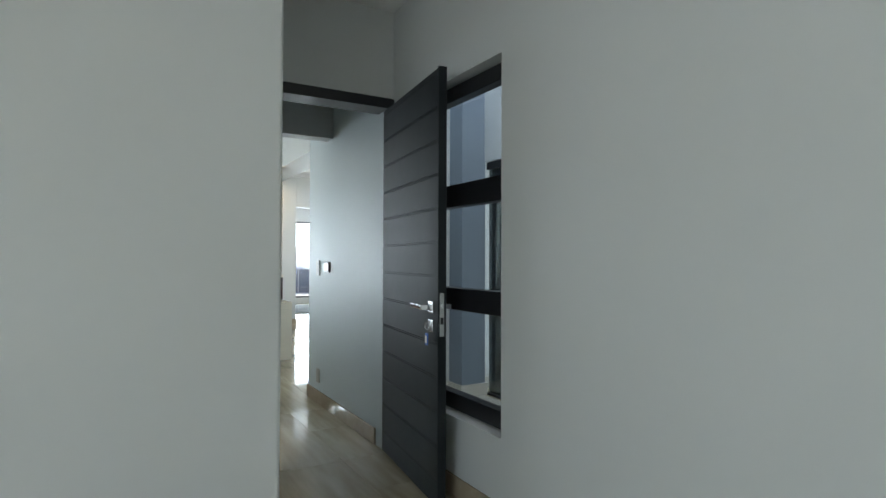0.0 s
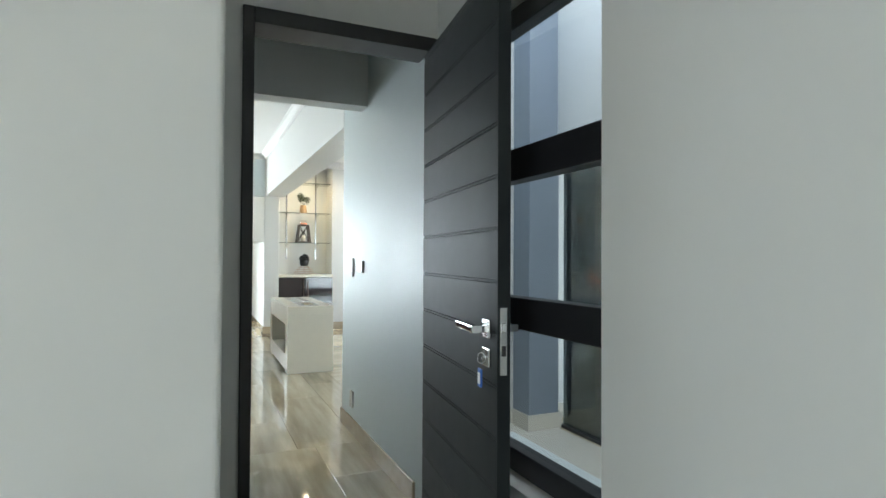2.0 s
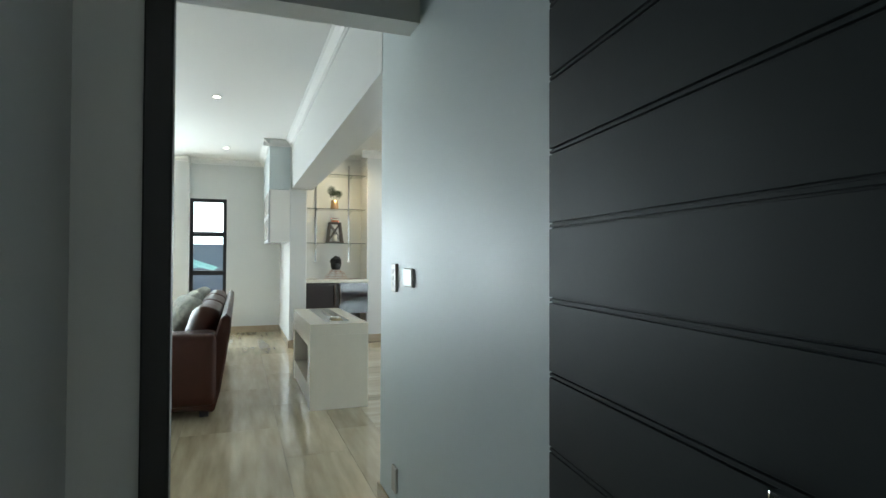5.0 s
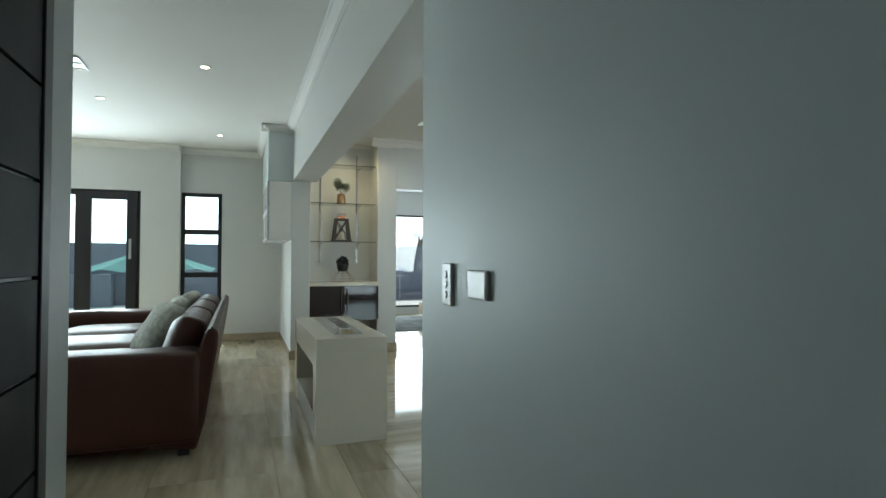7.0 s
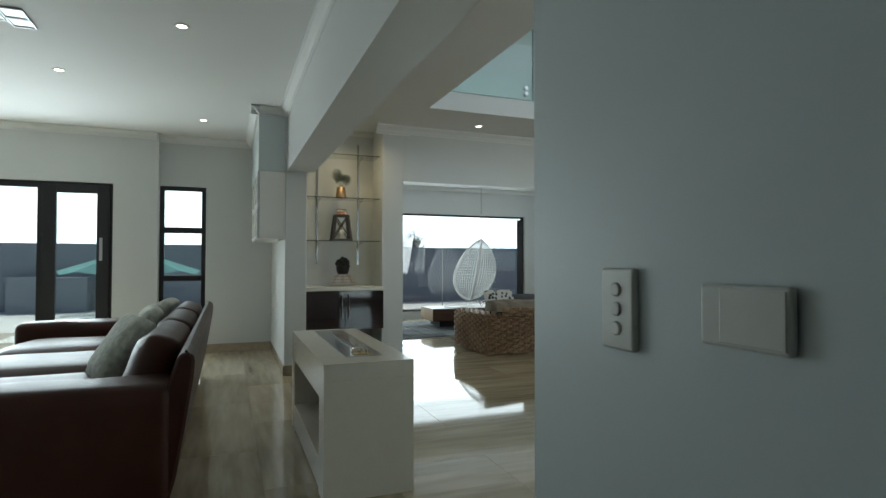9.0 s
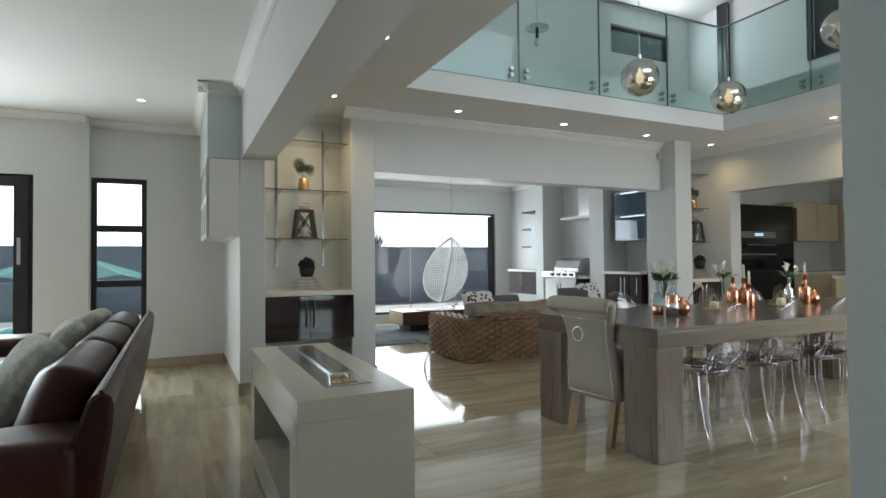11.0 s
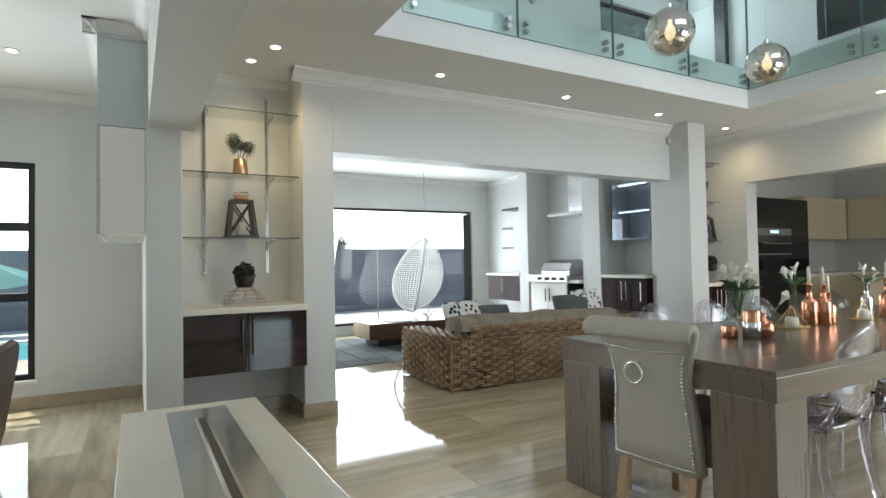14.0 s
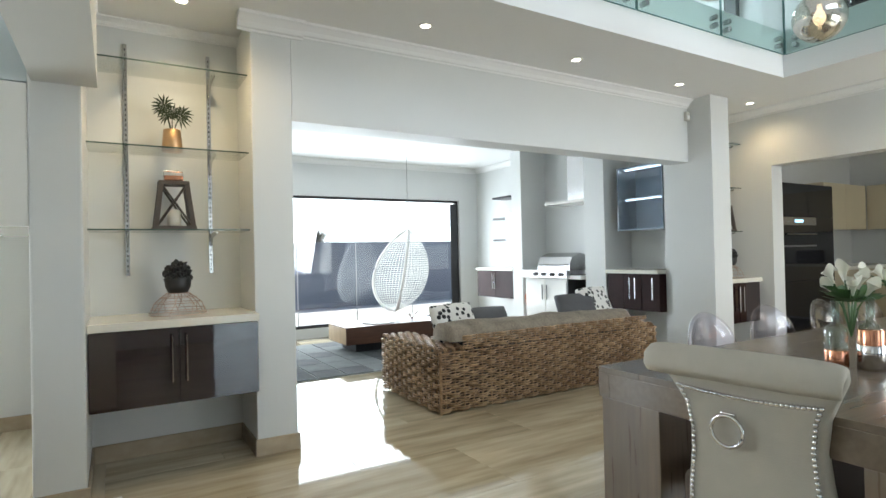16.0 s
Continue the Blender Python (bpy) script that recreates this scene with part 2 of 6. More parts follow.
structure("wall_pier", boxes((6.885, 7.16, 10.09, 10.55, 0, DIN), (7.12, 7.16, 10.55, 10.80, 0, DIN), (7.16, 7.45, 10.75, 10.80, 0, DIN)), PAINT, "plaster pier at the lounge opening")
structure("wall_niche_kitchen", boxes((7.45, 7.9, 10.75, 10.95, 0, DIN)), PAINT, "plaster back of the second niche")
structure("wall_kitchen", boxes((7.9, 8.1, 10.1, 10.95, 0, DIN), (7.9, 8.1, 6.3, 10.1, 2.005, DIN), (7.9, 8.1, 4.9, 6.3, 0, DIN)), PAINT, "plaster wall with the wide kitchen opening")
structure("wall_dining_south", boxes((2.02, 3.26, 4.9, 5.1, 0, DIN), (5.4, 5.65, 4.9, 5.1, 0, DIN), (7.75, 8.1, 4.9, 5.1, 0, DIN), (5.65, 7.75, 4.9, 5.1, 0, 0.35), (5.65, 7.75, 4.9, 5.1, 2.15, DIN), (3.26, 4.6, 4.9, 5.1, 2.0, DIN), (4.6, 4.7, 4.9, 5.1, 0, DIN), (4.7, 5.4, 4.9, 5.1, 2.45, DIN)), PAINT, "plain plaster wall with a glazed door")
structure("wall_foyer", boxes((5.4, 5.6, 0.8, 4.9, 0, 3.4), (2.02, 3.25, 0.8, 1.0, 0, 3.4), (4.95, 5.4, 0.8, 1.0, 0, 3.4), (3.25, 4.95, 0.8, 1.0, 2.65, 3.4), (2.02, 5.4, 4.885, 4.9, 2.606, 3.4)), PAINT, "plain entrance hall wall")
structure("wall_light_well", boxes((3.04, 3.2, 1.0, 4.70, 1.93, 3.4)), PAINT, "cream plaster wall above the glass screen")
structure("ceiling_foyer", boxes((3.04, 5.6, 0.8, 4.9, 3.4, 3.5)), CEILING)
structure("wall_lounge_east", boxes((7.45, 7.65, 10.95, 15.0, 0, DIN)), PAINT, "plaster wall behind the lounge alcoves")
structure("wall_alcove_pier", boxes((7.0, 7.45, 13.05, 13.27, 0, DIN), bevel=0.006), PAINT, "plaster fin between alcoves")
structure("wall_alcove_pier_2", boxes((7.0, 7.45, 11.53, 11.85, 0, DIN), bevel=0.006), PAINT, "plaster fin between alcoves")
structure("wall_lounge_north", boxes((2.79, 3.3, 14.8, 15.0, 0, DIN), (7.09, 7.65, 14.8, 15.0, 0, DIN), (3.3, 7.09, 14.8, 15.0, 2.06, DIN), (3.3, 7.09, 14.8, 15.0, 0, 0.14)), PAINT, "plaster wall round the wide lounge window")
structure("wall_kitchen_north", boxes((8.1, 11.8, 10.95, 11.15, 0, DIN)), PAINT, "plain kitchen wall")
structure("wall_kitchen_east", boxes((11.6, 11.8, 4.9, 10.95, 0, DIN)), PAINT, "plain kitchen wall")
structure("wall_kitchen_south", boxes((8.1, 8.95, 4.9, 5.1, 0, DIN), (10.65, 11.6, 4.9, 5.1, 0, DIN), (8.95, 10.65, 4.9, 5.1, 0, 1.05), (8.95, 10.65, 4.9, 5.1, 2.15, DIN)), PAINT, "plain kitchen wall")

structure("ceiling_bedroom", boxes((-2.9, 2.02, -2.2, 4.94, CORR, CORR + 0.12)), CEILING, "white ceiling")
structure("ceiling_living", boxes((-3.6, 1.955, 4.94, 12.05, LIV, LIV + 0.12)), CEILING, "white ceiling")
VX0, VX1, VY0, VY1, UP = 3.03, 7.0, 6.2, 9.49, 3.0
structure("ceiling_dining", boxes((2.02, VX0, 4.9, 10.95, DIN, UP), (VX1, 8.1, 4.9, 10.95, DIN, UP), (VX0, VX1, VY1, 10.95, DIN, UP), (VX0, VX1, 4.9, VY0, DIN, UP)), CEILING, "white slab ceiling round the double-height void")
structure("floor_upstairs", boxes((7.65, 10.2, 10.95, 12.7, UP - 0.1, UP)), CEILING)
structure("ceiling_lounge", boxes((2.79, 7.65, 10.95, 15.0, DIN, UP)), CEILING, "white ceiling")
structure("ceiling_kitchen", boxes((8.1, 11.8, 4.9, 11.15, DIN, UP)), CEILING, "white ceiling")
TOP = 5.6
structure("wall_upstairs_north", boxes((1.8, 8.1, 12.5, 12.7, UP, TOP), (9.5, 10.2, 12.5, 12.7, UP, TOP), (8.1, 9.5, 12.5, 12.7, UP, 4.75), (8.1, 9.5, 12.5, 12.7, 5.25, TOP)), CEILING, "white upstairs wall")
structure("wall_upstairs_east", boxes((10.0, 10.2, 4.9, 7.6, UP, TOP), (10.0, 10.2, 10.3, 12.5, UP, TOP), (10.0, 10.2, 7.6, 10.3, UP, 4.13)), CEILING, "white upstairs wall")
structure("wall_upstairs_west", boxes((1.8, 2.0, 4.9, 12.7, UP, TOP)), CEILING, "white upstairs wall")
structure("wall_upstairs_south", boxes((1.8, 3.05, 4.8, 4.9, UP, TOP), (6.95, 10.2, 4.8, 4.9, UP, TOP), (3.05, 6.95, 4.8, 4.9, UP, 3.65), (3.05, 6.95, 4.8, 4.9, 5.35, TOP)), CEILING, "white upstairs wall")
structure("ceiling_upstairs", boxes((1.8, 10.2, 4.8, 13.2, TOP, TOP + 0.1)), CEILING, "white upstairs ceiling")
structure("floor", boxes((-3.6, 11.8, -2.2, 15.0, -0.12, -0.006)), GROUT, "screed under polished wood-look tiles")
structure("ground", boxes((-400, 400, 15.0, 800, -0.2, -0.03), (-400, -3.6, -400, 15.0, -0.2, -0.03), (11.8, 400, -400, 15, -0.2, -0.03), (-3.6, 2.79, 12.05, 15.0, -0.2, -0.03), (-3.6, 11.8, -400, -2.2, -0.2, -0.03)), PAVING, "pale paving and open ground")
# Glowing plane added far off, so that the outdoors burns out to white.
BACKDROP_GLOW = glow("backdrop_glow", (0.95, 0.975, 1.0), 3.2)
structure("backdrop", boxes((-160, 170, 70, 70.5, -0.03, 60)), BACKDROP_GLOW, "glowing plane that stands in for bright sky and distance")
# Unseen roof, added to cut off the sky's mirror image in the floor.
structure("unseen_patio_roof", boxes((2.2, 9.8, 15.0, 17.7, 2.38, 2.53), (2.2, 2.35, 17.5, 17.65, -0.03, 2.38), (9.6, 9.75, 17.5, 17.65, -0.03, 2.38)), FENCE, "unseen slate blue roof on two posts, added to cut the sky's reflection indoors")
structure("boundary_wall", boxes((-30, 40, 19.5, 19.7, -0.2, 1.52)), FENCE, "slate blue boundary wall")


# ---- shapes used by many things ----
def lathe(profile, seg=20, at=(0, 0, 0)):
    """A turned body from (radius, height) pairs."""
    bm = bmesh.new()
    rings = []
    for r, z in profile:
        rings.append([bm.verts.new((at[0] + r * math.cos(2 * math.pi * i / seg), at[1] + r * math.sin(2 * math.pi * i / seg), at[2] + z)) for i in range(seg)])
    for a, b in zip(rings, rings[1:]):
        for i in range(seg):
            bm.faces.new((a[i], a[(i + 1) % seg], b[(i + 1) % seg], b[i]))
    for ring, flip in ((rings[0], True), (rings[-1], False)):
        if profile[0 if flip else -1][0] > 1e-4:
            bm.faces.new(ring[::-1] if flip else ring)
    bmesh.ops.remove_doubles(bm, verts=bm.verts[:], dist=1e-5)
    return bm


def tube(points, radius, seg=8, bm=None, closed=False):
    """A round bar along points; radius may be a list."""
    bm = bm or bmesh.new()
    pts = [Vector(p) for p in points]
    rings = []
    for i, p in enumerate(pts):
        a = pts[(i - 1) % len(pts)] if closed or i else p
        b = pts[(i + 1) % len(pts)] if closed or i < len(pts) - 1 else p
        d = (b - a).normalized()
        u = d.orthogonal().normalized() if abs(d.z) > 0.95 else d.cross(Vector((0, 0, 1))).normalized()
        v = d.cross(u)
        r = radius[i] if isinstance(radius, (list, tuple)) else radius
        rings.append([bm.verts.new(p + r * (math.cos(2 * math.pi * k / seg) * u + math.sin(2 * math.pi * k / seg) * v)) for k in range(seg)])
    pairs = list(zip(rings, rings[1:])) + ([(rings[-1], rings[0])] if closed else [])
    for a, b in pairs:
        for k in range(seg):
            bm.faces.new((a[k], a[(k + 1) % seg], b[(k + 1) % seg], b[k]))
    if not closed:
        bm.faces.new(rings[0][::-1]), bm.faces.new(rings[-1])
    return bm


def prism(profile, a, b, axis="x"):
    """A profile of (across, up) pairs drawn out from a to b along x or y."""
    bm = bmesh.new()
    at = (lambda s, p: (s, p[0], p[1])) if axis == "x" else (lambda s, p: (p[0], s, p[1]))
    r0, r1 = [[bm.verts.new(at(s, p)) for p in profile] for s in (a, b)]
    n = len(profile)
    for i in range(n):
        bm.faces.new((r0[i], r0[(i + 1) % n], r1[(i + 1) % n], r1[i]))
    bm.faces.new(r0[::-1]), bm.faces.new(r1)
    bmesh.ops.recalc_face_normals(bm, faces=bm.faces[:])
    return bm


def cushion(w, d, h, puff=0.6, nu=14, nv=12):
    """A soft block, fuller in the middle, w by d by h, centred, base at z = 0."""
    bm = bmesh.new()
    bmesh.ops.create_cube(bm, size=1.0)
    bmesh.ops.subdivide_edges(bm, edges=bm.edges[:], cuts=7, use_grid_fill=True)
    for v in bm.verts:
        x, y, z = v.co * 2
        k = (1 - abs(x) ** 4) * (1 - abs(y) ** 4)
        edge = max(abs(x), abs(y)) ** 8
        sx, sy = 1 - 0.06 * abs(z) ** 3 - 0.03 * y * y, 1 - 0.06 * abs(z) ** 3 - 0.03 * x * x
        zz = z * (0.55 + 0.45 * (k ** 0.5) if puff else 1.0)
        v.co = Vector((x * sx * w / 2, y * sy * d / 2, zz * h / 2 + h / 2 + 0.006 * noise.noise(Vector((x * 2, y * 2, z)))))
    return bm


def moved(bm, m):
    bmesh.ops.transform(bm, matrix=m, verts=bm.verts[:])
    return bm


def joined(*bms):
    out = bms[0]
    for b in bms[1:]:
        me = bpy.data.meshes.new("tmp")
        b.to_mesh(me)
        b.free()
        out.from_mesh(me)
        bpy.data.meshes.remove(me)
    return out


# ---- skirtings and cornices ----
def skirting(name, *runs):
    structure(name, boxes(*[(x0, x1, y0, y1, 0.0, 0.1) for x0, x1, y0, y1 in runs], bevel=0.003, segments=1), SKIRT, "glossy wood-look tile skirting")


S = 0.012
skirting("baseboard_corridor", (1.765 - S, 1.765, 4.0, 5.38 + S), (1.765 - S, 2.02, 5.38, 5.38 + S))
skirting("baseboard_bedroom", (1.80 - S, 1.80, -2.0, 3.80), (-2.7, 0.9, 2.83 - S, 2.83), (0.9, 0.9 + S, 2.83, 3.85))
skirting("baseboard_living", (0.44, 1.745, 11.85 - S, 11.85), (0.03, 0.44, 11.7 - S, 11.7), (1.745 - S, 1.745, 10.09 - S, 11.84))
skirting("baseboard_niche", (1.745 - S, 1.955 + S, 10.09 - S, 10.09), (1.955, 1.955 + S, 10.09, 10.75), (1.955 + S, 2.79 - S, 10.75 - S, 10.75), (2.79 - S, 2.79, 10.336, 10.75), (2.79 - S, 3.03 + S, 10.336 - S, 10.336), (3.03, 3.03 + S, 10.336, 14.8))
skirting("baseboard_pier", (6.885 - S, 7.16 + S, 10.09 - S, 10.09), (6.885 - S, 6.885, 10.09, 10.55), (7.16, 7.16 + S, 10.09, 10.75), (7.9 - S, 7.9, 10.1 - S, 10.75), (7.16, 7.9, 10.75 - S, 10.75))
skirting("baseboard_alcoves", (7.0 - S, 7.0, 13.05, 13.27), (7.0 - S, 7.45, 13.05 - S, 13.05), (7.0 - S, 7.0, 11.53, 11.85), (7.0 - S, 7.45, 11.53 - S, 11.53), (7.45 - S, 7.45, 10.95, 14.8))


def cornice(name, a, b, wall, top, axis, side, size=0.075):
    """A stepped plaster cornice; side tells which way from the wall it juts."""
    s = side * size
    pr = [(wall, top), (wall + s, top), (wall + s, top - size * 0.18), (wall + s * 0.8, top - size * 0.25), (wall + s * 0.45, top - size * 0.55), (wall + s * 0.3, top - size * 0.85), (wall + s * 0.12, top - size * 0.9), (wall + s * 0.12, top - size * 1.05), (wall, top - size * 1.05)]
    structure(name, prism(pr, a, b, axis), CEILING, "white plaster cornice")


cornice("trim_living_north", 0.44, 1.745, 11.85, LIV, "x", -1)
cornice("trim_living_north_2", -3.4, 0.44, 11.7, LIV, "x", -1)
cornice("trim_living_beam", 4.94, 10.09, 1.762, LIV, "y", -1)
cornice("trim_lounge_lintel", 3.03, 6.885, 10.336, DIN, "x", -1)
cornice("trim_niche_pier", 2.715, 3.105, 10.336, DIN, "x", -1, 0.09)
cornice("trim_kitchen_wall", 5.1, 10.75, 7.9, DIN, "y", -1)
cornice("trim_niche_back", 1.955, 2.79, 10.75, DIN, "x", -1, 0.05)
cornice("trim_lounge_north", 3.03, 7.45, 14.8, DIN, "x", -1)
cornice("trim_lounge_east", 13.27, 14.8, 7.45, DIN, "y", -1)
cornice("trim_foyer", 2.02, 5.4, 4.885, 3.4, "x", -1)

# ---- bedroom door ----
structure("door_frame", boxes((1.0, 1.042, 3.83, 3.865, 0, 2.06), (1.0, 1.012, 3.865, 4.003, 0, 2.06), (1.783, 1.80, 3.835, 3.884, 0, 2.06), (1.042, 1.783, 3.83, 3.99, 2.0, 2.06), bevel=0.003, segments=1), FRAME, "black painted steel door frame")

door = thing("bedroom_door", "open charcoal door of grooved horizontal planks, steel lever handle", "door", at=(1.7785, 3.828, 0), turn=-6.9)
part("door_core", boxes((-0.034, -0.006, -0.79, 0.026, 0.012, 1.99), bevel=0.001, segments=1), LEAF, door)
part("door_stile", boxes((-0.040, 0.0, -0.80, -0.79, 0.01, 1.992)), LEAF, door, "dark closing edge of the door")


def plank_mesh(h):
    return mesh_of("plank", boxes((-0.040, -0.033, -0.79, 0.027, 0.0065, h - 0.0065), (-0.007, 0.0, -0.79, 0.027, 0.0065, h - 0.0065), bevel=0.0008, segments=1), LEAF)


full_plank = plank_mesh(0.1522)
for i in range(14):
    z = -0.019 + i * 0.1522
    o = new("plank", full_plank if 0 < i < 13 else plank_mesh(0.121 if i == 0 else 0.031))
    o.parent, o.matrix_basis = door, pose(0, 0, max(z, 0.012))
bead_mesh = mesh_of("bead", boxes((-0.0395, -0.033, -0.79, 0.027, -0.0032, 0.0032), (-0.007, -0.0005, -0.79, 0.027, -0.0032, 0.0032), bevel=0.0008, segments=1), LEAF)
for i in range(1, 14):
    o = new("bead", bead_mesh)
    o.parent, o.matrix_basis = door, pose(0, 0, -0.019 + i * 0.1522)
lock = part("lock_plate", boxes((-0.032, -0.010, -0.8015, -0.7995, 0.775, 0.97), bevel=0.0008, segments=1), STEEL, door, "brushed steel lock faceplate")
part("latch", boxes((-0.028, -0.014, -0.812, -0.80, 0.90, 0.925), bevel=0.003), CHROME, lock)
part("bolt", boxes((-0.028, -0.014, -0.803, -0.80, 0.83, 0.86), bevel=0.002), FRAME, lock)
for side, x0 in ((-1, -0.040), (1, 0.0)):
    fx = (lambda a, b, s=side, q=x0: tuple(sorted((q + s * a, q + s * b))))
    rose = part("handle_rose", boxes((*fx(0, 0.009), -0.755, -0.700, 0.875, 0.93), bevel=0.003), STEEL, door, "square steel rose")
    part("lever", joined(boxes((*fx(0.006, 0.055), -0.738, -0.716, 0.891, 0.913), bevel=0.002), boxes((*fx(0.040, 0.056), -0.735, -0.590, 0.893, 0.913), bevel=0.003)), CHROME, rose, "chrome square lever")
    part("escutcheon", boxes((*fx(0, 0.009), -0.755, -0.700, 0.79, 0.845), bevel=0.003), STEEL, door, "square steel keyhole plate")
key = thing("key", "small steel key with a blue plastic tag in the lock", "key")
key.matrix_basis = door.matrix_basis @ pose(-0.049, -0.728, 0.815)
part("key_bow", tube([(-0.012 - 0.011 * math.sin(a), 0.004 * math.sin(a), -0.016 * math.cos(a)) for a in [i * 0.524 for i in range(12)]], 0.002, 6, closed=True), STEEL, key)
part("key_shank", boxes((-0.014, 0.004, -0.002, 0.002, -0.003, 0.003)), STEEL, key)
BLUE = material("blue_plastic", (0.02, 0.10, 0.42), 0.35)
part("key_tag", boxes((-0.020, -0.014, -0.016, 0.014, -0.085, -0.03), bevel=0.004), BLUE, key, "blue plastic key tag")
part("tag_paper", boxes((-0.0213, -0.020, -0.010, 0.008, -0.075, -0.042)), CEILING, key, "white paper slip")

side_door = thing("passage_door", "closed charcoal door of horizontal planks in the corridor", "door", at=(0.9, 4.03, 0))
part("door_frame", boxes((0.0, 0.014, 0.0, 0.04, 0, 2.06), (0.0, 0.014, 0.70, 0.74, 0, 2.06), (0.0, 0.014, 0.04, 0.70, 2.02, 2.06), bevel=0.002, segments=1), FRAME, side_door)
for i in range(13):
    part("plank", boxes((0.0, 0.010, 0.04, 0.70, 0.012 + i * 0.154, 0.160 + i * 0.154), bevel=0.001, segments=1), LEAF, side_door)

# ---- bedroom window onto the light well ----
win = tagged(new("window_1"), "black aluminium window with two broad transoms", "window", kind="structure")
wf = part("window_frame", boxes((1.87, 1.93, WIN_Y0, WIN_Y0 + 0.05, WIN_Z0, WIN_Z1), (1.87, 1.93, WIN_Y1 - 0.05, WIN_Y1, WIN_Z0, WIN_Z1), (1.87, 1.93, WIN_Y0 + 0.05, WIN_Y1 - 0.05, WIN_Z0, 0.45), (1.87, 1.93, WIN_Y0 + 0.05, WIN_Y1 - 0.05, 1.925, WIN_Z1), bevel=0.003, segments=1), FRAME, win)
for z0, z1 in ((0.868, 0.977), (1.385, 1.497)):
    part("transom", boxes((1.865, 1.935, WIN_Y0 + 0.05, WIN_Y1 - 0.05, z0, z1), bevel=0.004, segments=2), FRAME, win)
for z0, z1 in ((0.45, 0.868), (0.977, 1.385), (1.497, 1.925)):
    pn = part("pane", boxes((1.9, 1.904, WIN_Y0 + 0.05, WIN_Y1 - 0.05, z0, z1)), PANE, win)
    pn.visible_shadow = False
part("window_sill", boxes((1.935, 2.10, WIN_Y0, WIN_Y1, 0.34, 0.372), bevel=0.004), PAINT_SATIN, win, "grey outer sill")

# ---- switches and sockets ----
PLASTIC = material("white_switch_plastic", (0.62, 0.61, 0.57), 0.25, vary=0.03, grain=6)
SATIN = material("satin_silver_plastic", (0.50, 0.51, 0.52), 0.3, metal=0.6, vary=0.04)


PLATE = material("pearl_grey_plastic", (0.60, 0.61, 0.57), 0.28, vary=0.03, grain=6)


def wall_plate(name, label, at, turn, w, h, buttons, mat=PLASTIC):
    """A moulded plate on a wall whose face looks along local -y."""
    p = thing(name, label, "switch", at=at, turn=turn)
    part("plate", boxes((-w / 2, w / 2, -0.012, 0, -h / 2, h / 2), bevel=0.0055, segments=4), mat, p, smooth=False)
    for x, z, bw, bh in buttons:
        if bw < 0.031:
            part("rocker", tube([(x, -0.008, z), (x, -0.014, z), (x, -0.0155, z)], [0.0105, 0.0105, 0.008], 18), mat, p)
        else:
            part("rocker", boxes((x - bw / 2, x + bw / 2, -0.0135, -0.010, z - bh / 2, z + bh / 2), bevel=0.0015, segments=2), mat, p)
    return p


wall_plate("light_switch", "three-gang light switch in white plastic by the door", (0.9, 3.44, 1.045), 90, 0.072, 0.118, [(0, z, 0.03, 0.022) for z in (-0.03, 0, 0.03)])
wall_plate("light_switch", "three-gang light switch in pearl grey plastic", (1.765, 5.13, 1.05), -90, 0.07, 0.118, [(0, z, 0.026, 0.022) for z in (-0.028, 0, 0.028)], PLATE)
wall_plate("isolator_switch", "blank pearl grey wall plate beside the light switch", (1.765, 4.92, 1.057), -90, 0.115, 0.072, [(0.012, 0, 0.082, 0.062)], PLATE)
wall_plate("wall_socket", "low white socket plate above the skirting", (1.765, 5.11, 0.215), -90, 0.06, 0.105, [(0, 0, 0.035, 0.06)])

# ---- foyer seen through the window ----
BLUEGREY = material("blue_grey_paint", (0.24, 0.28, 0.34), 0.5, vary=0.04, grain=4)
structure("foyer_pier", boxes((2.82, 3.05, 4.70, 4.9, 0, 3.4), bevel=0.006), BLUEGREY, "blue-grey painted foyer pier")
structure("baseboard_foyer", boxes((2.805, 3.065, 4.685, 4.70, 0, 0.1), (3.05, 3.065, 4.70, 4.885, 0, 0.1), (3.065, 3.26, 4.885, 4.9, 0, 0.1), (2.02, 2.805, 4.885, 4.9, 0, 0.1), (2.805, 2.82, 4.70, 4.885, 0, 0.1)), PALETILE, "pale tile skirting")
gd = thing("foyer_door", "clear glass door in a black frame, closed", "door", at=(3.26, 4.95, 0))
part("door_frame", boxes((0.0, 0.05, -0.04, 0.04, 0, 2.0), (1.12, 1.32, -0.04, 0.04, 0, 2.0), (0.05, 1.12, -0.04, 0.04, 1.90, 2.0), bevel=0.003), FRAME, gd)
part("door_glass", boxes((0.05, 1.12, -0.004, 0.004, 0.012, 1.90)), PANE, gd, "clear glass leaf")
scr = tagged(new("window_12"), "dark tinted glass screen along the light well", "window", kind="structure")
part("window_frame", boxes((3.06, 3.12, 1.0, 4.70, 1.87, 1.93), (3.06, 3.12, 1.0, 4.70, 0.0, 0.02), bevel=0.002, segments=1), FRAME, scr)
for ya, yb in ((1.0, 2.25), (2.25, 3.5), (3.5, 4.70)):
    part("pane", boxes((3.086, 3.094, ya + 0.003, yb - 0.003, 0.02, 1.87)), TINTED, scr)
pv = thing("entrance_screen", "dark tinted glass side screen with a long steel pull handle", "door", at=(4.7, 4.95, 0))
part("screen_glass", boxes((0.03, 0.67, -0.004, 0.004, 0.03, 2.42)), TINTED, pv, "tinted glass pane")
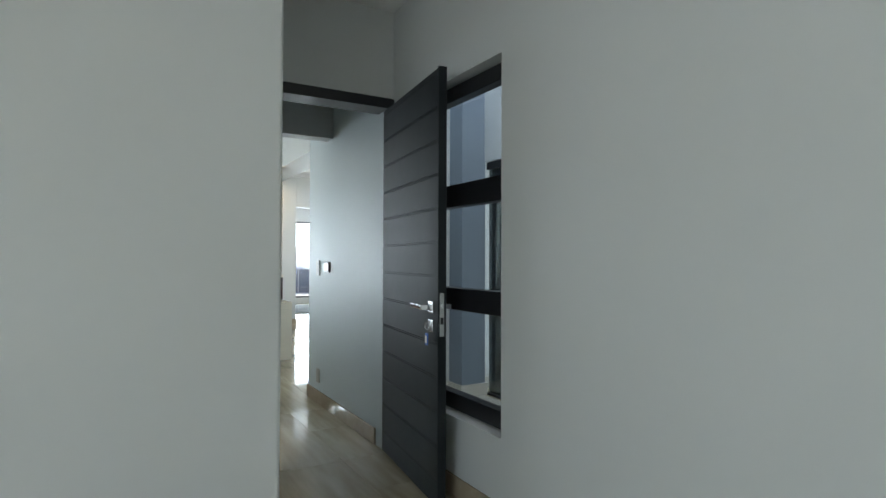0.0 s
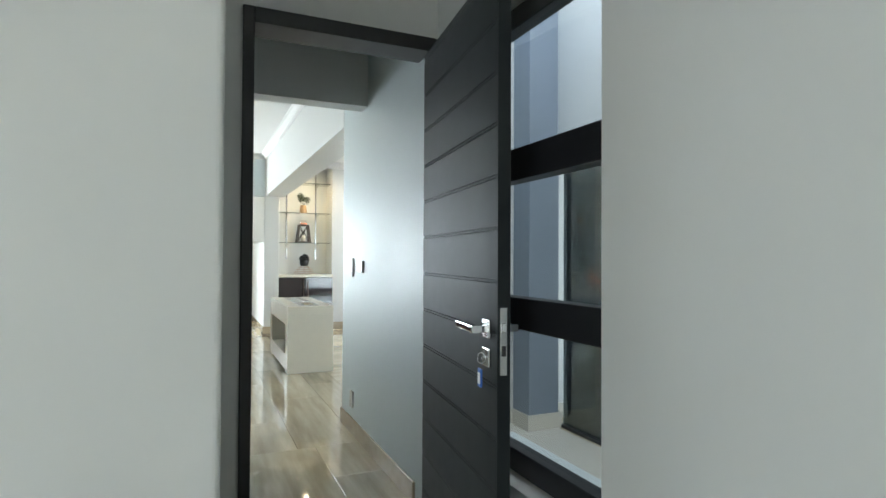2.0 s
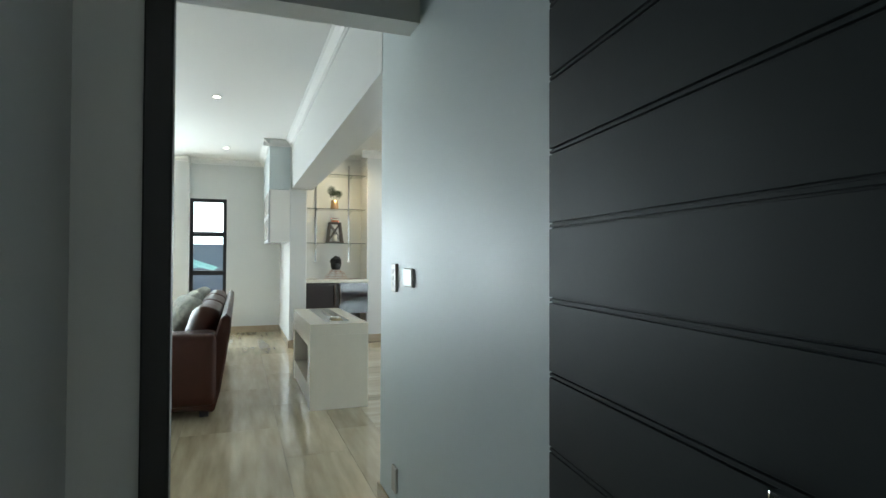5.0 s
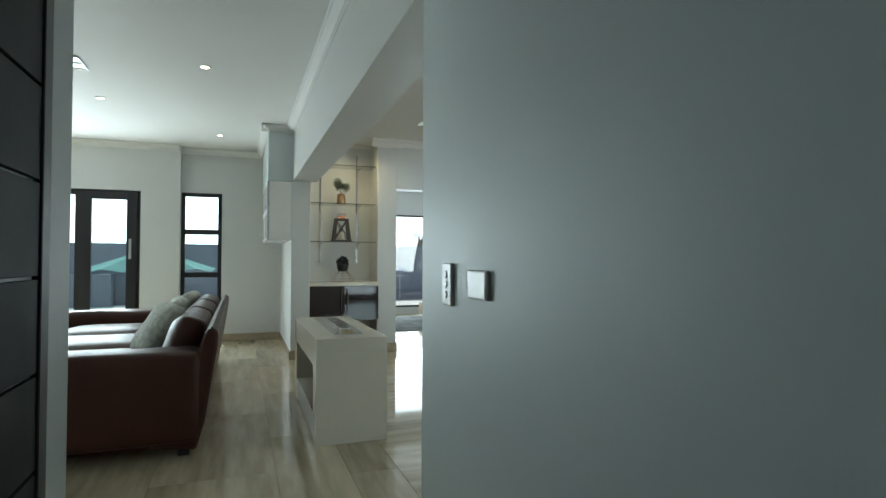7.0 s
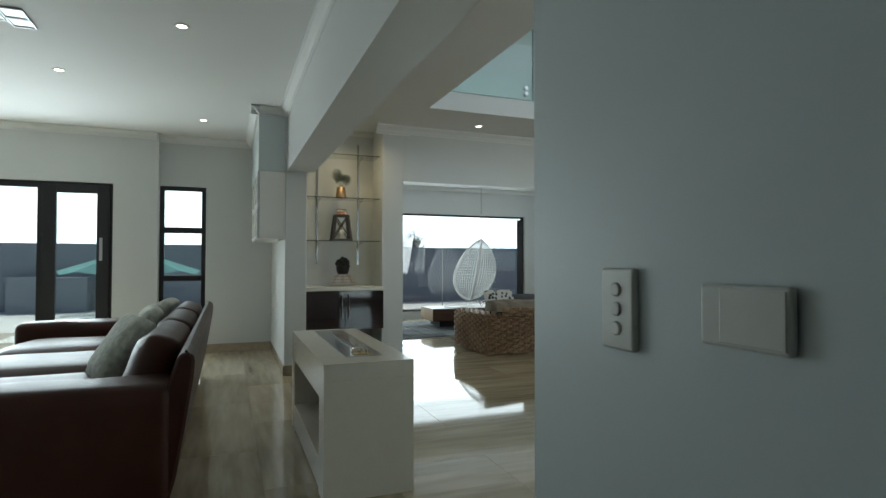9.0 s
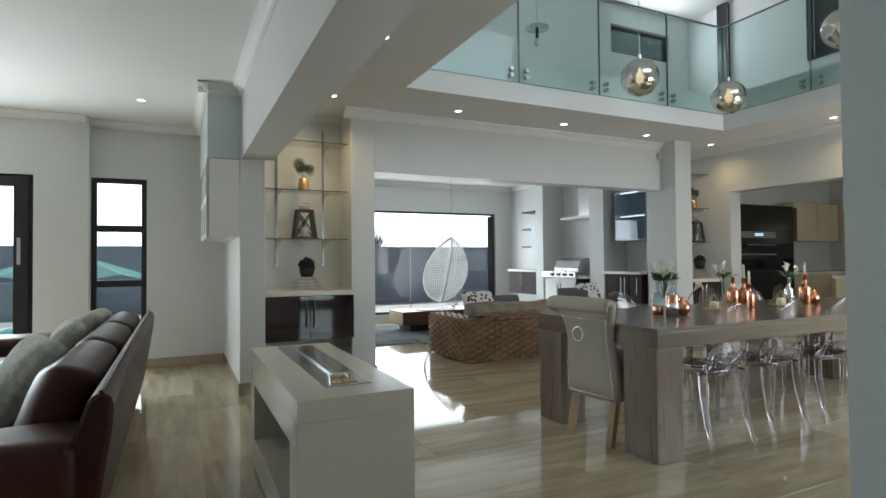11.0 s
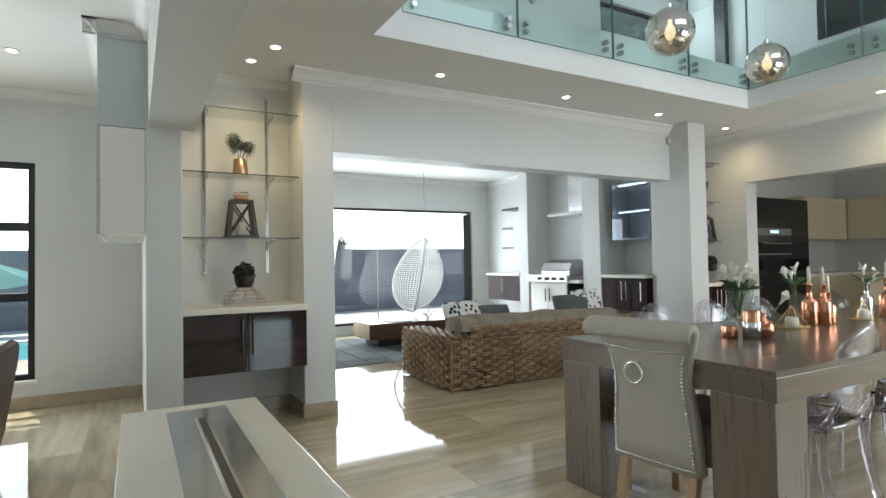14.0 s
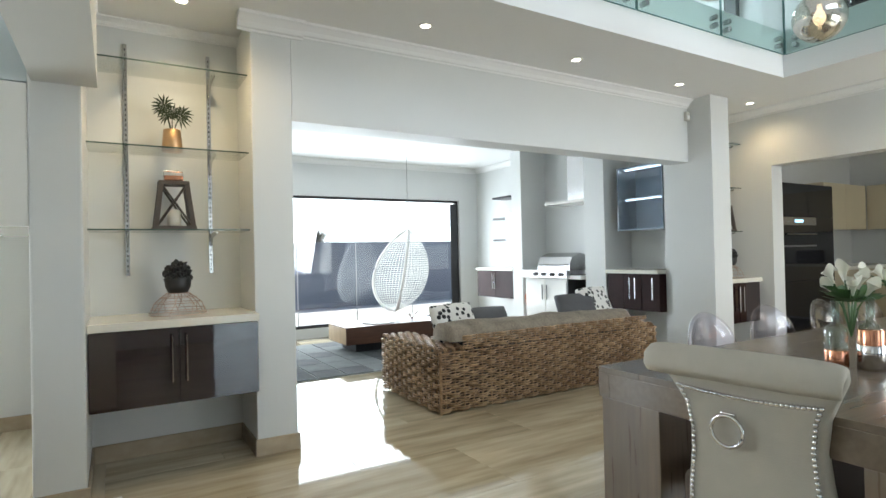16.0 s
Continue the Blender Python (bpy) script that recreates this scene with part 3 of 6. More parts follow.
part("screen_frame", boxes((0.0, 0.03, -0.03, 0.03, 0, 2.45), (0.67, 0.70, -0.03, 0.03, 0, 2.45), (0.03, 0.67, -0.03, 0.03, 2.42, 2.45), (0.03, 0.67, -0.03, 0.03, 0, 0.03)), FRAME, pv)
pull = part("pull_handle", tube([(0.45, -0.07, 0.42), (0.45, -0.07, 1.32)], 0.014, 12), STEEL, pv, "long round steel pull handle")
for sz in (0.55, 1.22):
    part("standoff", tube([(0.45, -0.07, sz), (0.45, 0, sz)], 0.008), STEEL, pull)


# ---- living room ----
GLOW = glow("warm_lamp_glass", (1.0, 0.9, 0.72), 14.0)


def downlight(x, y, z):
    d = thing("downlight", "small round recessed downlight with a white rim, lit", "downlight", "ceiling downlights", at=(x, y, z))
    part("rim", lathe([(0.030, -0.001), (0.045, -0.001), (0.047, -0.004), (0.043, -0.008), (0.031, -0.006), (0.030, -0.001)], 24), CEILING, d)
    part("lamp", lathe([(0.0, -0.0045), (0.029, -0.0045), (0.029, -0.0015), (0.0, -0.0015)], 20), GLOW, d, "glowing lamp face")


for lx, ly in LIVING_LIGHTS:
    downlight(lx, ly, LIV)
for lx, ly in DINING_LIGHTS:
    downlight(lx, ly, DIN)

ac = thing("ceiling_vent", "small stepped ceiling vent of three pale glazed squares", "vent", at=(0, 0, LIV))
for a0, a1, b0, b1 in ((-0.17, -0.066, 8.47, 8.622), (-0.06, 0.075, 8.41, 8.563), (-0.06, 0.075, 8.569, 8.705)):
    vf = part("vent_frame", boxes((a0, a1, b0, b0 + 0.012, -0.014, 0), (a0, a1, b1 - 0.012, b1, -0.014, 0), (a0, a0 + 0.012, b0 + 0.012, b1 - 0.012, -0.014, 0), (a1 - 0.012, a1, b0 + 0.012, b1 - 0.012, -0.014, 0), bevel=0.002, segments=1), SATIN, ac, "silver frame")
    part("vent_pane", boxes((a0 + 0.012, a1 - 0.012, b0 + 0.012, b1 - 0.012, -0.008, -0.003)), WHITE, vf, "glossy pale pane")


def glazed(name, label, x0, x1, y, z0, z1, bars, rails, stile=0.05, panes=True, glass=PANE):
    """A black window in a wall along x: stiles at x in bars, rails at z in rails (z, height)."""
    w = tagged(new(name), label, "window", kind="structure")
    zs = [z0 + stile] + [q for z, h in rails for q in (z - h / 2, z + h / 2)] + [z1 - stile]
    edges = [x0, *bars, x1]
    part("window_frame", boxes((x0, x1, y - 0.03, y + 0.03, z0, z0 + stile), (x0, x1, y - 0.03, y + 0.03, z1 - stile, z1), *[(max(x0, e - stile / (1 if e in (x0, x1) else 2)) if e != x0 else x0, min(x1, e + stile / (1 if e in (x0, x1) else 2)) if e != x1 else x1, y - 0.03, y + 0.03, z0 + stile, z1 - stile) for e in edges], bevel=0.003, segments=1), FRAME, w)
    for z, h in rails:
        part("rail", boxes((x0 + stile, x1 - stile, y - 0.034, y + 0.034, z - h / 2, z + h / 2), bevel=0.003, segments=1), FRAME, w)
    if panes:
        for a, b in zip(edges, edges[1:]):
            for c, d in zip(zs[::2], zs[1::2]):
                p = part("pane", boxes((a + stile / 2, b - stile / 2, y - 0.002, y + 0.002, c, d)), glass, w)
                p.visible_shadow = False
    return w


glazed("window_2", "narrow black slot window of three panes", 0.46, 0.97, 11.9, 0.23, 2.02, (), ((1.49, 0.07), (0.91, 0.07)))
structure("window_sill", boxes((0.45, 0.98, 11.83, 11.875, 0.205, 0.232), bevel=0.003), CEILING, "white window sill")
glazed("window_3", "wide black glazed sliding doors to the pool terrace", -2.7, 0.0, 11.78, 0.0, 2.0, (-0.70, -1.7), (), 0.07)
sl = thing("sliding_door", "black framed glass door leaf with a small latch", "door", at=(-0.68, 11.74, 0))
part("leaf_frame", boxes((0, 0.13, -0.025, 0.025, 0.03, 1.97), (0.52, 0.64, -0.025, 0.025, 0.03, 1.97), (0.13, 0.52, -0.025, 0.025, 1.88, 1.97), (0.13, 0.52, -0.025, 0.025, 0.03, 0.14), bevel=0.004), FRAME, sl)
lp = part("pane", boxes((0.13, 0.52, -0.003, 0.003, 0.14, 1.88)), PANE, sl, "clear glass pane")
lp.visible_shadow = False
part("door_latch", boxes((0.55, 0.58, -0.04, -0.025, 1.12, 1.38), bevel=0.004), SATIN, sl, "grey latch plate")

cab = thing("wall_cabinet", "white gloss wall cabinet with glazed doors, closed", "cabinet", at=(1.487, 10.1, 1.335))
part("cabinet_body", boxes((0.02, 0.258, 0, 1.2, 0, 0.66), bevel=0.002, segments=1), WHITE, cab)
for i in range(2):
    for j in range(2):
        dr = part("cabinet_door", boxes((0.0, 0.018, 0.004 + i * 0.6, 0.596 + i * 0.6, 0.004 + j * 0.33, 0.326 + j * 0.33), bevel=0.002), SATIN, cab, "silver framed cabinet door")
        part("door_panel", boxes((-0.003, 0.0, 0.04 + i * 0.6, 0.56 + i * 0.6, 0.035 + j * 0.33, 0.295 + j * 0.33)), WHITE, dr)
structure("bulkhead_cabinet", boxes((1.495, 1.745, 10.095, 11.85, 2.0, LIV)), PAINT_SATIN, "grey plaster bulkhead over the wall cabinet")
cornice("trim_bulkhead", 1.42, 1.745, 10.095, LIV, "x", -1)
cornice("trim_bulkhead_2", 10.02, 11.85, 1.495, LIV, "y", -1)

# leather sofa: its back is towards the dining room
sofa = thing("leather_sofa", "long dark brown leather sofa with rounded arms and loose cushions", "sofa", at=(0, 7.05, 0))


def soft_box(x0, x1, y0, y1, z0, z1, r=0.05, sag=0.0):
    bm = boxes((x0, x1, y0, y1, z0, z1), bevel=r, segments=4)
    bmesh.ops.subdivide_edges(bm, edges=[e for e in bm.edges if e.calc_length() > 0.3], cuts=4, use_grid_fill=True)
    for v in bm.verts:
        n3 = noise.noise(v.co * 3.1)
        v.co.z += sag * n3 * (v.co.z - z0) / (z1 - z0)
        v.co.x += sag * 0.5 * noise.noise(v.co * 2.3 + Vector((9, 0, 0)))
    return bm


part("sofa_base", soft_box(-0.30, 0.98, 0.1, 3.12, 0.05, 0.30, 0.03), LEATHER, sofa, smooth=True)
for y0 in (0.0, 2.92):
    part("arm", soft_box(-0.41, 1.01, y0, y0 + 0.33, 0.09, 0.60, 0.075, 0.014), LEATHER, sofa, smooth=True)
pr = [(0.74, 0.08), (0.99, 0.05), (1.03, 0.20), (1.065, 0.42), (1.095, 0.62), (1.10, 0.70), (1.085, 0.725), (1.06, 0.73), (1.03, 0.71), (1.0, 0.62), (0.95, 0.45), (0.82, 0.30)]
part("sofa_back", prism(pr, 0.03, 3.22, "y"), LEATHER, sofa).modifiers.new("soft", "BEVEL").width = 0.025
part("back_seam", tube([(1.065, 0.04, 0.731), (1.065, 1.6, 0.731), (1.065, 3.21, 0.731)], 0.006, 6), LEATHER, sofa, "stitched top piping")
for i in range(3):
    y0 = 0.33 + i * 0.86
    part("seat_cushion", moved(cushion(1.16, 0.85, 0.22), pose(0.19, y0 + 0.43, 0.28)), LEATHER, sofa, smooth=True)
    part("back_cushion", moved(cushion(0.86, 0.52, 0.26), pose(0.745, y0 + 0.43, 0.55, 0, 0, 90) @ pose(0, 0, 0, 108, 0, 0)), LEATHER, sofa, smooth=True)
for fy in (0.15, 3.0):
    for fx in (-0.25, 0.92):
        part("foot", boxes((fx - 0.03, fx + 0.03, fy - 0.03, fy + 0.03, 0, 0.06), bevel=0.004), FRAME, sofa)
GREYLEAF = material("patterned_grey_fabric", (0.62, 0.63, 0.55), 0.8, grain=34, dark=(0.20, 0.22, 0.19), bump=0.2, bump_scale=200)
for k, (px, py, rz) in enumerate(((0.72, 8.0, 20), (0.72, 8.75, 8), (0.74, 9.55, -6))):
    pl = part("throw_pillow", moved(cushion(0.40, 0.42, 0.15), pose(0, 0, -0.02)), GREYLEAF, smooth=True)
    tagged(pl, "square grey leaf-patterned pillow leaning on the leather sofa", "pillow", "pillows on the leather sofa")
    pl.matrix_basis = pose(px, py, 0.60, 0, -56, rz)

# ---- fire table between living and dining room ----
fire = thing("fire_table", "low cream quartz fire table with steel burner tray", "fireplace")
x0, x1, y0, y1 = 1.645, 2.083, 7.065, 8.40
part("top", boxes((x0, x1, y0, y1, 0.56, 0.64), bevel=0.003), STONE, fire)
part("end_panel", boxes((x0, x1, y0, y0 + 0.14, 0, 0.56), bevel=0.003), STONE, fire)
part("end_panel", boxes((x0, x1, y1 - 0.14, y1, 0, 0.56), bevel=0.003), STONE, fire)
part("back_panel", boxes((x1 - 0.05, x1 - 0.002, y0 + 0.14, y1 - 0.14, 0, 0.56)), STONE, fire)
part("shelf", boxes((x0 + 0.002, x1 - 0.05, y0 + 0.14, y1 - 0.14, 0.02, 0.17), bevel=0.003), STONE, fire)
part("apron", boxes((x0 + 0.002, x0 + 0.02, y0 + 0.14, y1 - 0.14, 0.46, 0.56)), STONE, fire)
# The blue in this polished steel's colour stands in for reflected sky.
TRAYSTEEL = material("sky_blued_steel_tray", (0.50, 0.54, 0.60), 0.14, metal=1.0, vary=0.05, grain=30)
tray = part("burner_tray", boxes((1.777, 1.965, 7.22, 8.31, 0.640, 0.6445), bevel=0.001), TRAYSTEEL, fire, "brushed steel burner tray")
part("burner_rim", boxes((1.855, 1.862, 7.37, 8.17, 0.6445, 0.652), (1.882, 1.889, 7.37, 8.17, 0.6445, 0.652), bevel=0.001), CHROME, tray)
part("burner_slot", boxes((1.862, 1.882, 7.37, 8.17, 0.6445, 0.6465)), FRAME, tray, "dark burner slot")
part("burner_end", joined(boxes((1.84, 1.91, 7.34, 7.37, 0.6445, 0.668), bevel=0.004), boxes((1.83, 1.84, 7.34, 7.36, 0.6445, 0.662), (1.91, 1.92, 7.34, 7.36, 0.6445, 0.662))), CHROME, tray, "chrome burner damper")
BRASS = material("brass_plate", (0.65, 0.47, 0.18), 0.25, metal=1.0, vary=0.1)
part("brass_plate", boxes((1.83, 1.92, 7.26, 7.335, 0.6445, 0.6475), bevel=0.001), BRASS, tray, "brass lever plate")
part("damper_lever", tube([(1.875, 7.34, 0.65), (1.878, 7.29, 0.668), (1.878, 7.25, 0.665)], 0.003), CHROME, tray)


# ---- display niches ----
GLASS_SHELF = pane_glass("shelf_glass", (0.95, 0.97, 0.965))
GLASS_EDGE = material("shelf_glass_edge", (0.06, 0.10, 0.09), 0.15)
GREEN = material("green_leaf", (0.024, 0.038, 0.017), 0.6, spec=0.2, vary=0.35, grain=20)
STEMGREEN = material("fresh_green_leaf", (0.075, 0.15, 0.05), 0.5, vary=0.3, grain=25)
BLACK = material("black_ceramic", (0.015, 0.015, 0.015), 0.4, vary=0.2, grain=30, bump=0.3, bump_scale=120)
BROWNWOOD = material("dark_lantern_wood", (0.06, 0.048, 0.04), 0.55, vary=0.3, grain=25)
WAX = material("ivory_wax", (0.78, 0.74, 0.64), 0.5, vary=0.03)
WIRE = material("copper_wire", (0.50, 0.38, 0.31), 0.35, metal=0.8)


GOLD = material("brushed_gold_copper", (0.56, 0.36, 0.20), 0.32, metal=1.0, vary=0.08, grain=18)


def fan_leaf(bm, root, aim, length, blades=8, spread=2.5, width=0.0075):
    """A fan palm leaf: pointed blades from one root."""
    root, aim = Vector(root), Vector(aim).normalized()
    side = aim.cross(Vector((0.2, 0.9, 0.3))).normalized()
    lift = aim.cross(side)
    for i in range(blades):
        a = spread * (i / (blades - 1) - 0.5)
        d = (aim * math.cos(a) + side * math.sin(a)).normalized()
        n = d.cross(lift).normalized() * width
        ln = length * (1 - 0.10 * abs(a))
        tip = root + d * ln - Vector((0, 0, 0.15 * ln))
        mid = root + d * ln * 0.55 + lift * 0.006
        v = [bm.verts.new(p) for p in (root, mid + n, tip, mid - n)]
        bm.faces.new(v)
    return bm


def potted_palm(at, scale=1.0):
    p = thing("potted_plant", "small fan palm in a tapered copper pot on a glass shelf", "plant", "palms in the niches", at=at)
    part("pot", lathe([(0.0, 0.0), (0.055, 0.0), (0.058, 0.003), (0.047, 0.128), (0.043, 0.13), (0.041, 0.11), (0.0, 0.108)], 28), GOLD, p, "brushed gold-copper pot", smooth=True)
    bm = bmesh.new()
    for ax, ay, az, ln in ((-0.038, 0.01, 0.155, 0.085), (-0.045, -0.02, 0.13, 0.075), (0.04, 0.0, 0.085, 0.085), (0.055, -0.015, 0.105, 0.07), (0.0, -0.03, 0.10, 0.075), (-0.02, 0.02, 0.09, 0.07)):
        tip = Vector((ax, ay, 0.12 + az))
        tube([(0, 0, 0.10), (ax * 0.5, ay * 0.5, 0.11 + az * 0.6), tip], 0.0025, 5, bm)
        fan_leaf(bm, tip, (ax * 1.5, ay, 0.08), ln, 12, 4.6, 0.0052)
    part("foliage", bm, GREEN, p)


def lantern(at):
    p = thing("lantern", "dark tapered wooden lantern with crossed bars and a candle", "lantern", "lanterns in the niches", at=at)
    part("base", boxes((-0.115, 0.115, -0.085, 0.085, 0, 0.022), bevel=0.004), BROWNWOOD, p)
    part("roof", boxes((-0.082, 0.082, -0.062, 0.062, 0.262, 0.285), bevel=0.005), BROWNWOOD, p)
    for sx in (-1, 1):
        for sy in (-1, 1):
            part("post", tube([(sx * 0.097, sy * 0.068, 0.02), (sx * 0.068, sy * 0.048, 0.265)], 0.018, 4), BROWNWOOD, p)
    for sy in (-1, 1):
        for sx in (-1, 1):
            part("cross_bar", tube([(sx * 0.085, sy * 0.067, 0.03), (-sx * 0.06, sy * 0.05, 0.255)], 0.006, 4), BROWNWOOD, p)
    part("lantern_top", boxes((-0.05, 0.05, -0.038, 0.038, 0.285, 0.318), bevel=0.008), COPPER, p, "copper vent top")
    part("handle", tube([(-0.05, 0, 0.312), (-0.05, 0, 0.345), (0.05, 0, 0.345), (0.05, 0, 0.312)], 0.006, 6), CHROME, p, "pale metal handle")
    part("candle", lathe([(0, 0.022), (0.036, 0.022), (0.036, 0.115), (0.03, 0.12), (0, 0.116)], 20), WAX, p, "ivory pillar candle", smooth=True)


def ornament(at):
    w = thing("wire_dome", "open dome of copper wire on the counter", "ornament", "wire domes in the niches", at=at)
    for r, z in ((0.152, 0.004), (0.145, 0.035), (0.125, 0.07), (0.098, 0.1), (0.06, 0.125)):
        part("ring", tube([(r * math.cos(a), r * math.sin(a) * 0.8, z) for a in [i * math.pi / 14 for i in range(28)]], 0.0022, 5, closed=True), WIRE, w)
    rib = bmesh.new()
    for i in range(16):
        a = i * math.pi / 8
        b = a + (0.2 if i % 2 else -0.2)
        tube([(0.152 * math.cos(a), 0.122 * math.sin(a), 0.004), (0.125 * math.cos(b), 0.1 * math.sin(b), 0.07), (0.06 * math.cos(a), 0.048 * math.sin(a), 0.125)], 0.0022, 4, rib)
    part("ribs", rib, WIRE, w)
    s = thing("topiary_pot", "round black textured topiary ball in a black pot", "ornament", "topiary pots in the niches", at=(at[0], at[1], at[2] + 0.127))
    part("pot", lathe([(0, 0), (0.052, 0), (0.068, 0.035), (0.072, 0.075), (0.062, 0.10), (0, 0.10)], 24), BLACK, s, smooth=True)
    bm = bmesh.new()
    bmesh.ops.create_icosphere(bm, subdivisions=4, radius=0.068, matrix=Matrix.Translation((0, 0, 0.108)))
    for v in bm.verts:
        v.co += (v.co - Vector((0, 0, 0.108))) * 0.5 * noise.noise(v.co * 70)
    part("topiary_ball", bm, BLACK, s)


def niche(xa, xb, rails, centre):
    c = thing("niche_cabinet", "floating dark cherry gloss cabinet with long steel handles", "cabinet", "niche cabinets", at=(xa, 10.25, 0.40))
    w = xb - xa
    part("cabinet_body", boxes((0.003, w - 0.003, 0.02, 0.495, 0, 0.40)), GABLE, c)
    for i in range(2):
        d = part("cabinet_door", boxes((0.004 + i * w / 2, w / 2 - 0.003 + i * (w / 2 - 0.001), 0, 0.018, 0.002, 0.405), bevel=0.002), GABLE, c)
        hx = w / 2 - 0.035 + i * 0.07
        part("handle", joined(tube([(hx, -0.03, 0.12), (hx, -0.03, 0.37)], 0.006, 10), tube([(hx, -0.03, 0.15), (hx, 0.002, 0.15)], 0.004), tube([(hx, -0.03, 0.34), (hx, 0.002, 0.34)], 0.004)), CHROME, d, "steel bar handle")
    tp = tagged(part("countertop", boxes((xa + 0.001, xb - 0.001, 10.22, 10.748, 0.81, 0.852), bevel=0.003), STONE), "cream quartz counter over the niche cabinet", "countertop", "niche counters")
    sh = thing("shelf_unit", "three glass shelves on slotted steel rails with brackets", "shelf", "niche shelf units", at=(xa, 10.75, 0))
    for rx in rails:
        r = part("rail", boxes((rx - xa - 0.011, rx - xa + 0.011, -0.014, 0, 1.08, 2.46)), STEEL, sh, "slotted steel rail")
        part("slots", boxes(*[(rx - xa - 0.003, rx - xa + 0.003, -0.0145, -0.013, 1.1 + 0.03 * i, 1.114 + 0.03 * i) for i in range(45)]), FRAME, r)
        for z in (1.335, 1.80, 2.27):
            part("bracket", moved(prism([(-0.014, -0.085), (-0.014, 0.0), (-0.27, 0.0), (-0.27, -0.012), (-0.10, -0.03)], -0.003, 0.003, "x"), pose(rx - xa, 0, z - 0.004)), STEEL, sh)
    for z in (1.335, 1.80, 2.27):
        g = part("glass_shelf", boxes((0.004, w - 0.004, -0.33, -0.03, z, z + 0.008)), GLASS_SHELF, sh, "clear glass shelf")
        part("shelf_edge", boxes((0.004, w - 0.004, -0.332, -0.3302, z, z + 0.008)), GLASS_EDGE, g)
    potted_palm((centre, 10.58, 1.808))
    lantern((centre, 10.56, 1.343))
    ornament((centre + 0.01, 10.5, 0.852))


niche(1.955, 2.79, (2.15, 2.61), 2.385)
niche(7.16, 7.9, (7.4, 7.86), 7.775)

# ---- dining table ----
table = thing("dining_table", "long grey-brown stained timber table with thick square legs", "table")
TX0, TX1, TY0, TY1, TZ = 3.62, 6.9, 7.336, 8.44, 0.736
part("apron", boxes((TX0, TX1, TY0, TY0 + 0.05, TZ - 0.11, TZ - 0.022), (TX0, TX1, TY1 - 0.05, TY1, TZ - 0.11, TZ - 0.022), (TX0, TX0 + 0.05, TY0 + 0.05, TY1 - 0.05, TZ - 0.11, TZ - 0.022), (TX1 - 0.05, TX1, TY0 + 0.05, TY1 - 0.05, TZ - 0.11, TZ - 0.022), bevel=0.003), WOOD, table)
for i in range(6):
    w6 = (TY1 - TY0) / 6
    part("plank", boxes((TX0, TX1, TY0 + i * w6 + 0.0004, TY0 + (i + 1) * w6 - 0.0004, TZ - 0.022, TZ), bevel=0.0015, segments=1), WOOD, table)
WOODLEG = material("stained_wood_leg", (0.21, 0.16, 0.117), 0.28, grain=9, stretch=(5, 5, 0.35), dark=(0.115, 0.088, 0.066))
for a in (TX0 + 0.005, TX1 - 0.205):
    for b in (TY0 + 0.01, TY1 - 0.26):
        part("leg", boxes((a, a + 0.2, b, b + 0.25, 0, TZ - 0.11), bevel=0.004), WOODLEG, table)

# ---- upholstered chair at the head of the table ----
chair = thing("parsons_chair", "beige velvet chair with a scrolled back, nailheads and a ring pull", "chair", at=(3.60, 7.842, 0), turn=7)
HW = [(0.27, 0.204), (0.36, 0.203), (0.46, 0.194), (0.56, 0.181), (0.64, 0.176), (0.72, 0.188), (0.785, 0.218), (0.835, 0.243), (0.862, 0.25), (0.868, 0.252), (0.855, 0.252), (0.83, 0.25), (0.81, 0.247)]
XO = [0.03, 0.022, 0.012, 0.004, -0.006, -0.02, -0.042, -0.065, -0.09, -0.11, -0.135, -0.143, -0.132]
TH = [0.045, 0.045, 0.045, 0.042, 0.04, 0.038, 0.036, 0.034, 0.03, 0.026, 0.022, 0.016, 0.008]
bm = bmesh.new()
rings = []
for i, (z, hw) in enumerate(HW):
    j0, j1 = max(0, i - 1), min(len(HW) - 1, i + 1)
    d = Vector((XO[j1] - XO[j0], 0, HW[j1][0] - HW[j0][0])).normalized()
    nrm = Vector((d.z, 0, -d.x))
    ring = []
    for k in range(28):
        a = 2 * math.pi * k / 28
        c, s = math.cos(a), math.sin(a)
        u = hw * math.copysign(abs(c) ** 0.35, c)
        t = TH[i] * math.copysign(abs(s) ** 0.6, s)
        ring.append(bm.verts.new(Vector((XO[i], u, z)) + nrm * t))
    rings.append(ring)
for a, b in zip(rings, rings[1:]):
    for k in range(28):
        bm.faces.new((a[k], a[(k + 1) % 28], b[(k + 1) % 28], b[k]))
bm.faces.new(rings[0][::-1]), bm.faces.new(rings[-1])
bmesh.ops.recalc_face_normals(bm, faces=bm.faces[:])
bk = part("backrest", bm, LINEN, chair, smooth=True)
DARKVEL = material("taupe_velvet_seat", (0.10, 0.075, 0.06), 0.7, vary=0.15, grain=12, bump=0.15, bump_scale=300)
part("seat", moved(soft_box(-0.24, 0.24, -0.24, 0.24, 0.30, 0.475, 0.035, 0.006), pose(0.27, 0, 0)), DARKVEL, chair, "dark taupe upholstered seat", smooth=True)
nails = bmesh.new()


def nail(x, y, z):
    bmesh.ops.create_icosphere(nails, subdivisions=1, radius=0.0078, matrix=Matrix.Translation((x, y, z)))


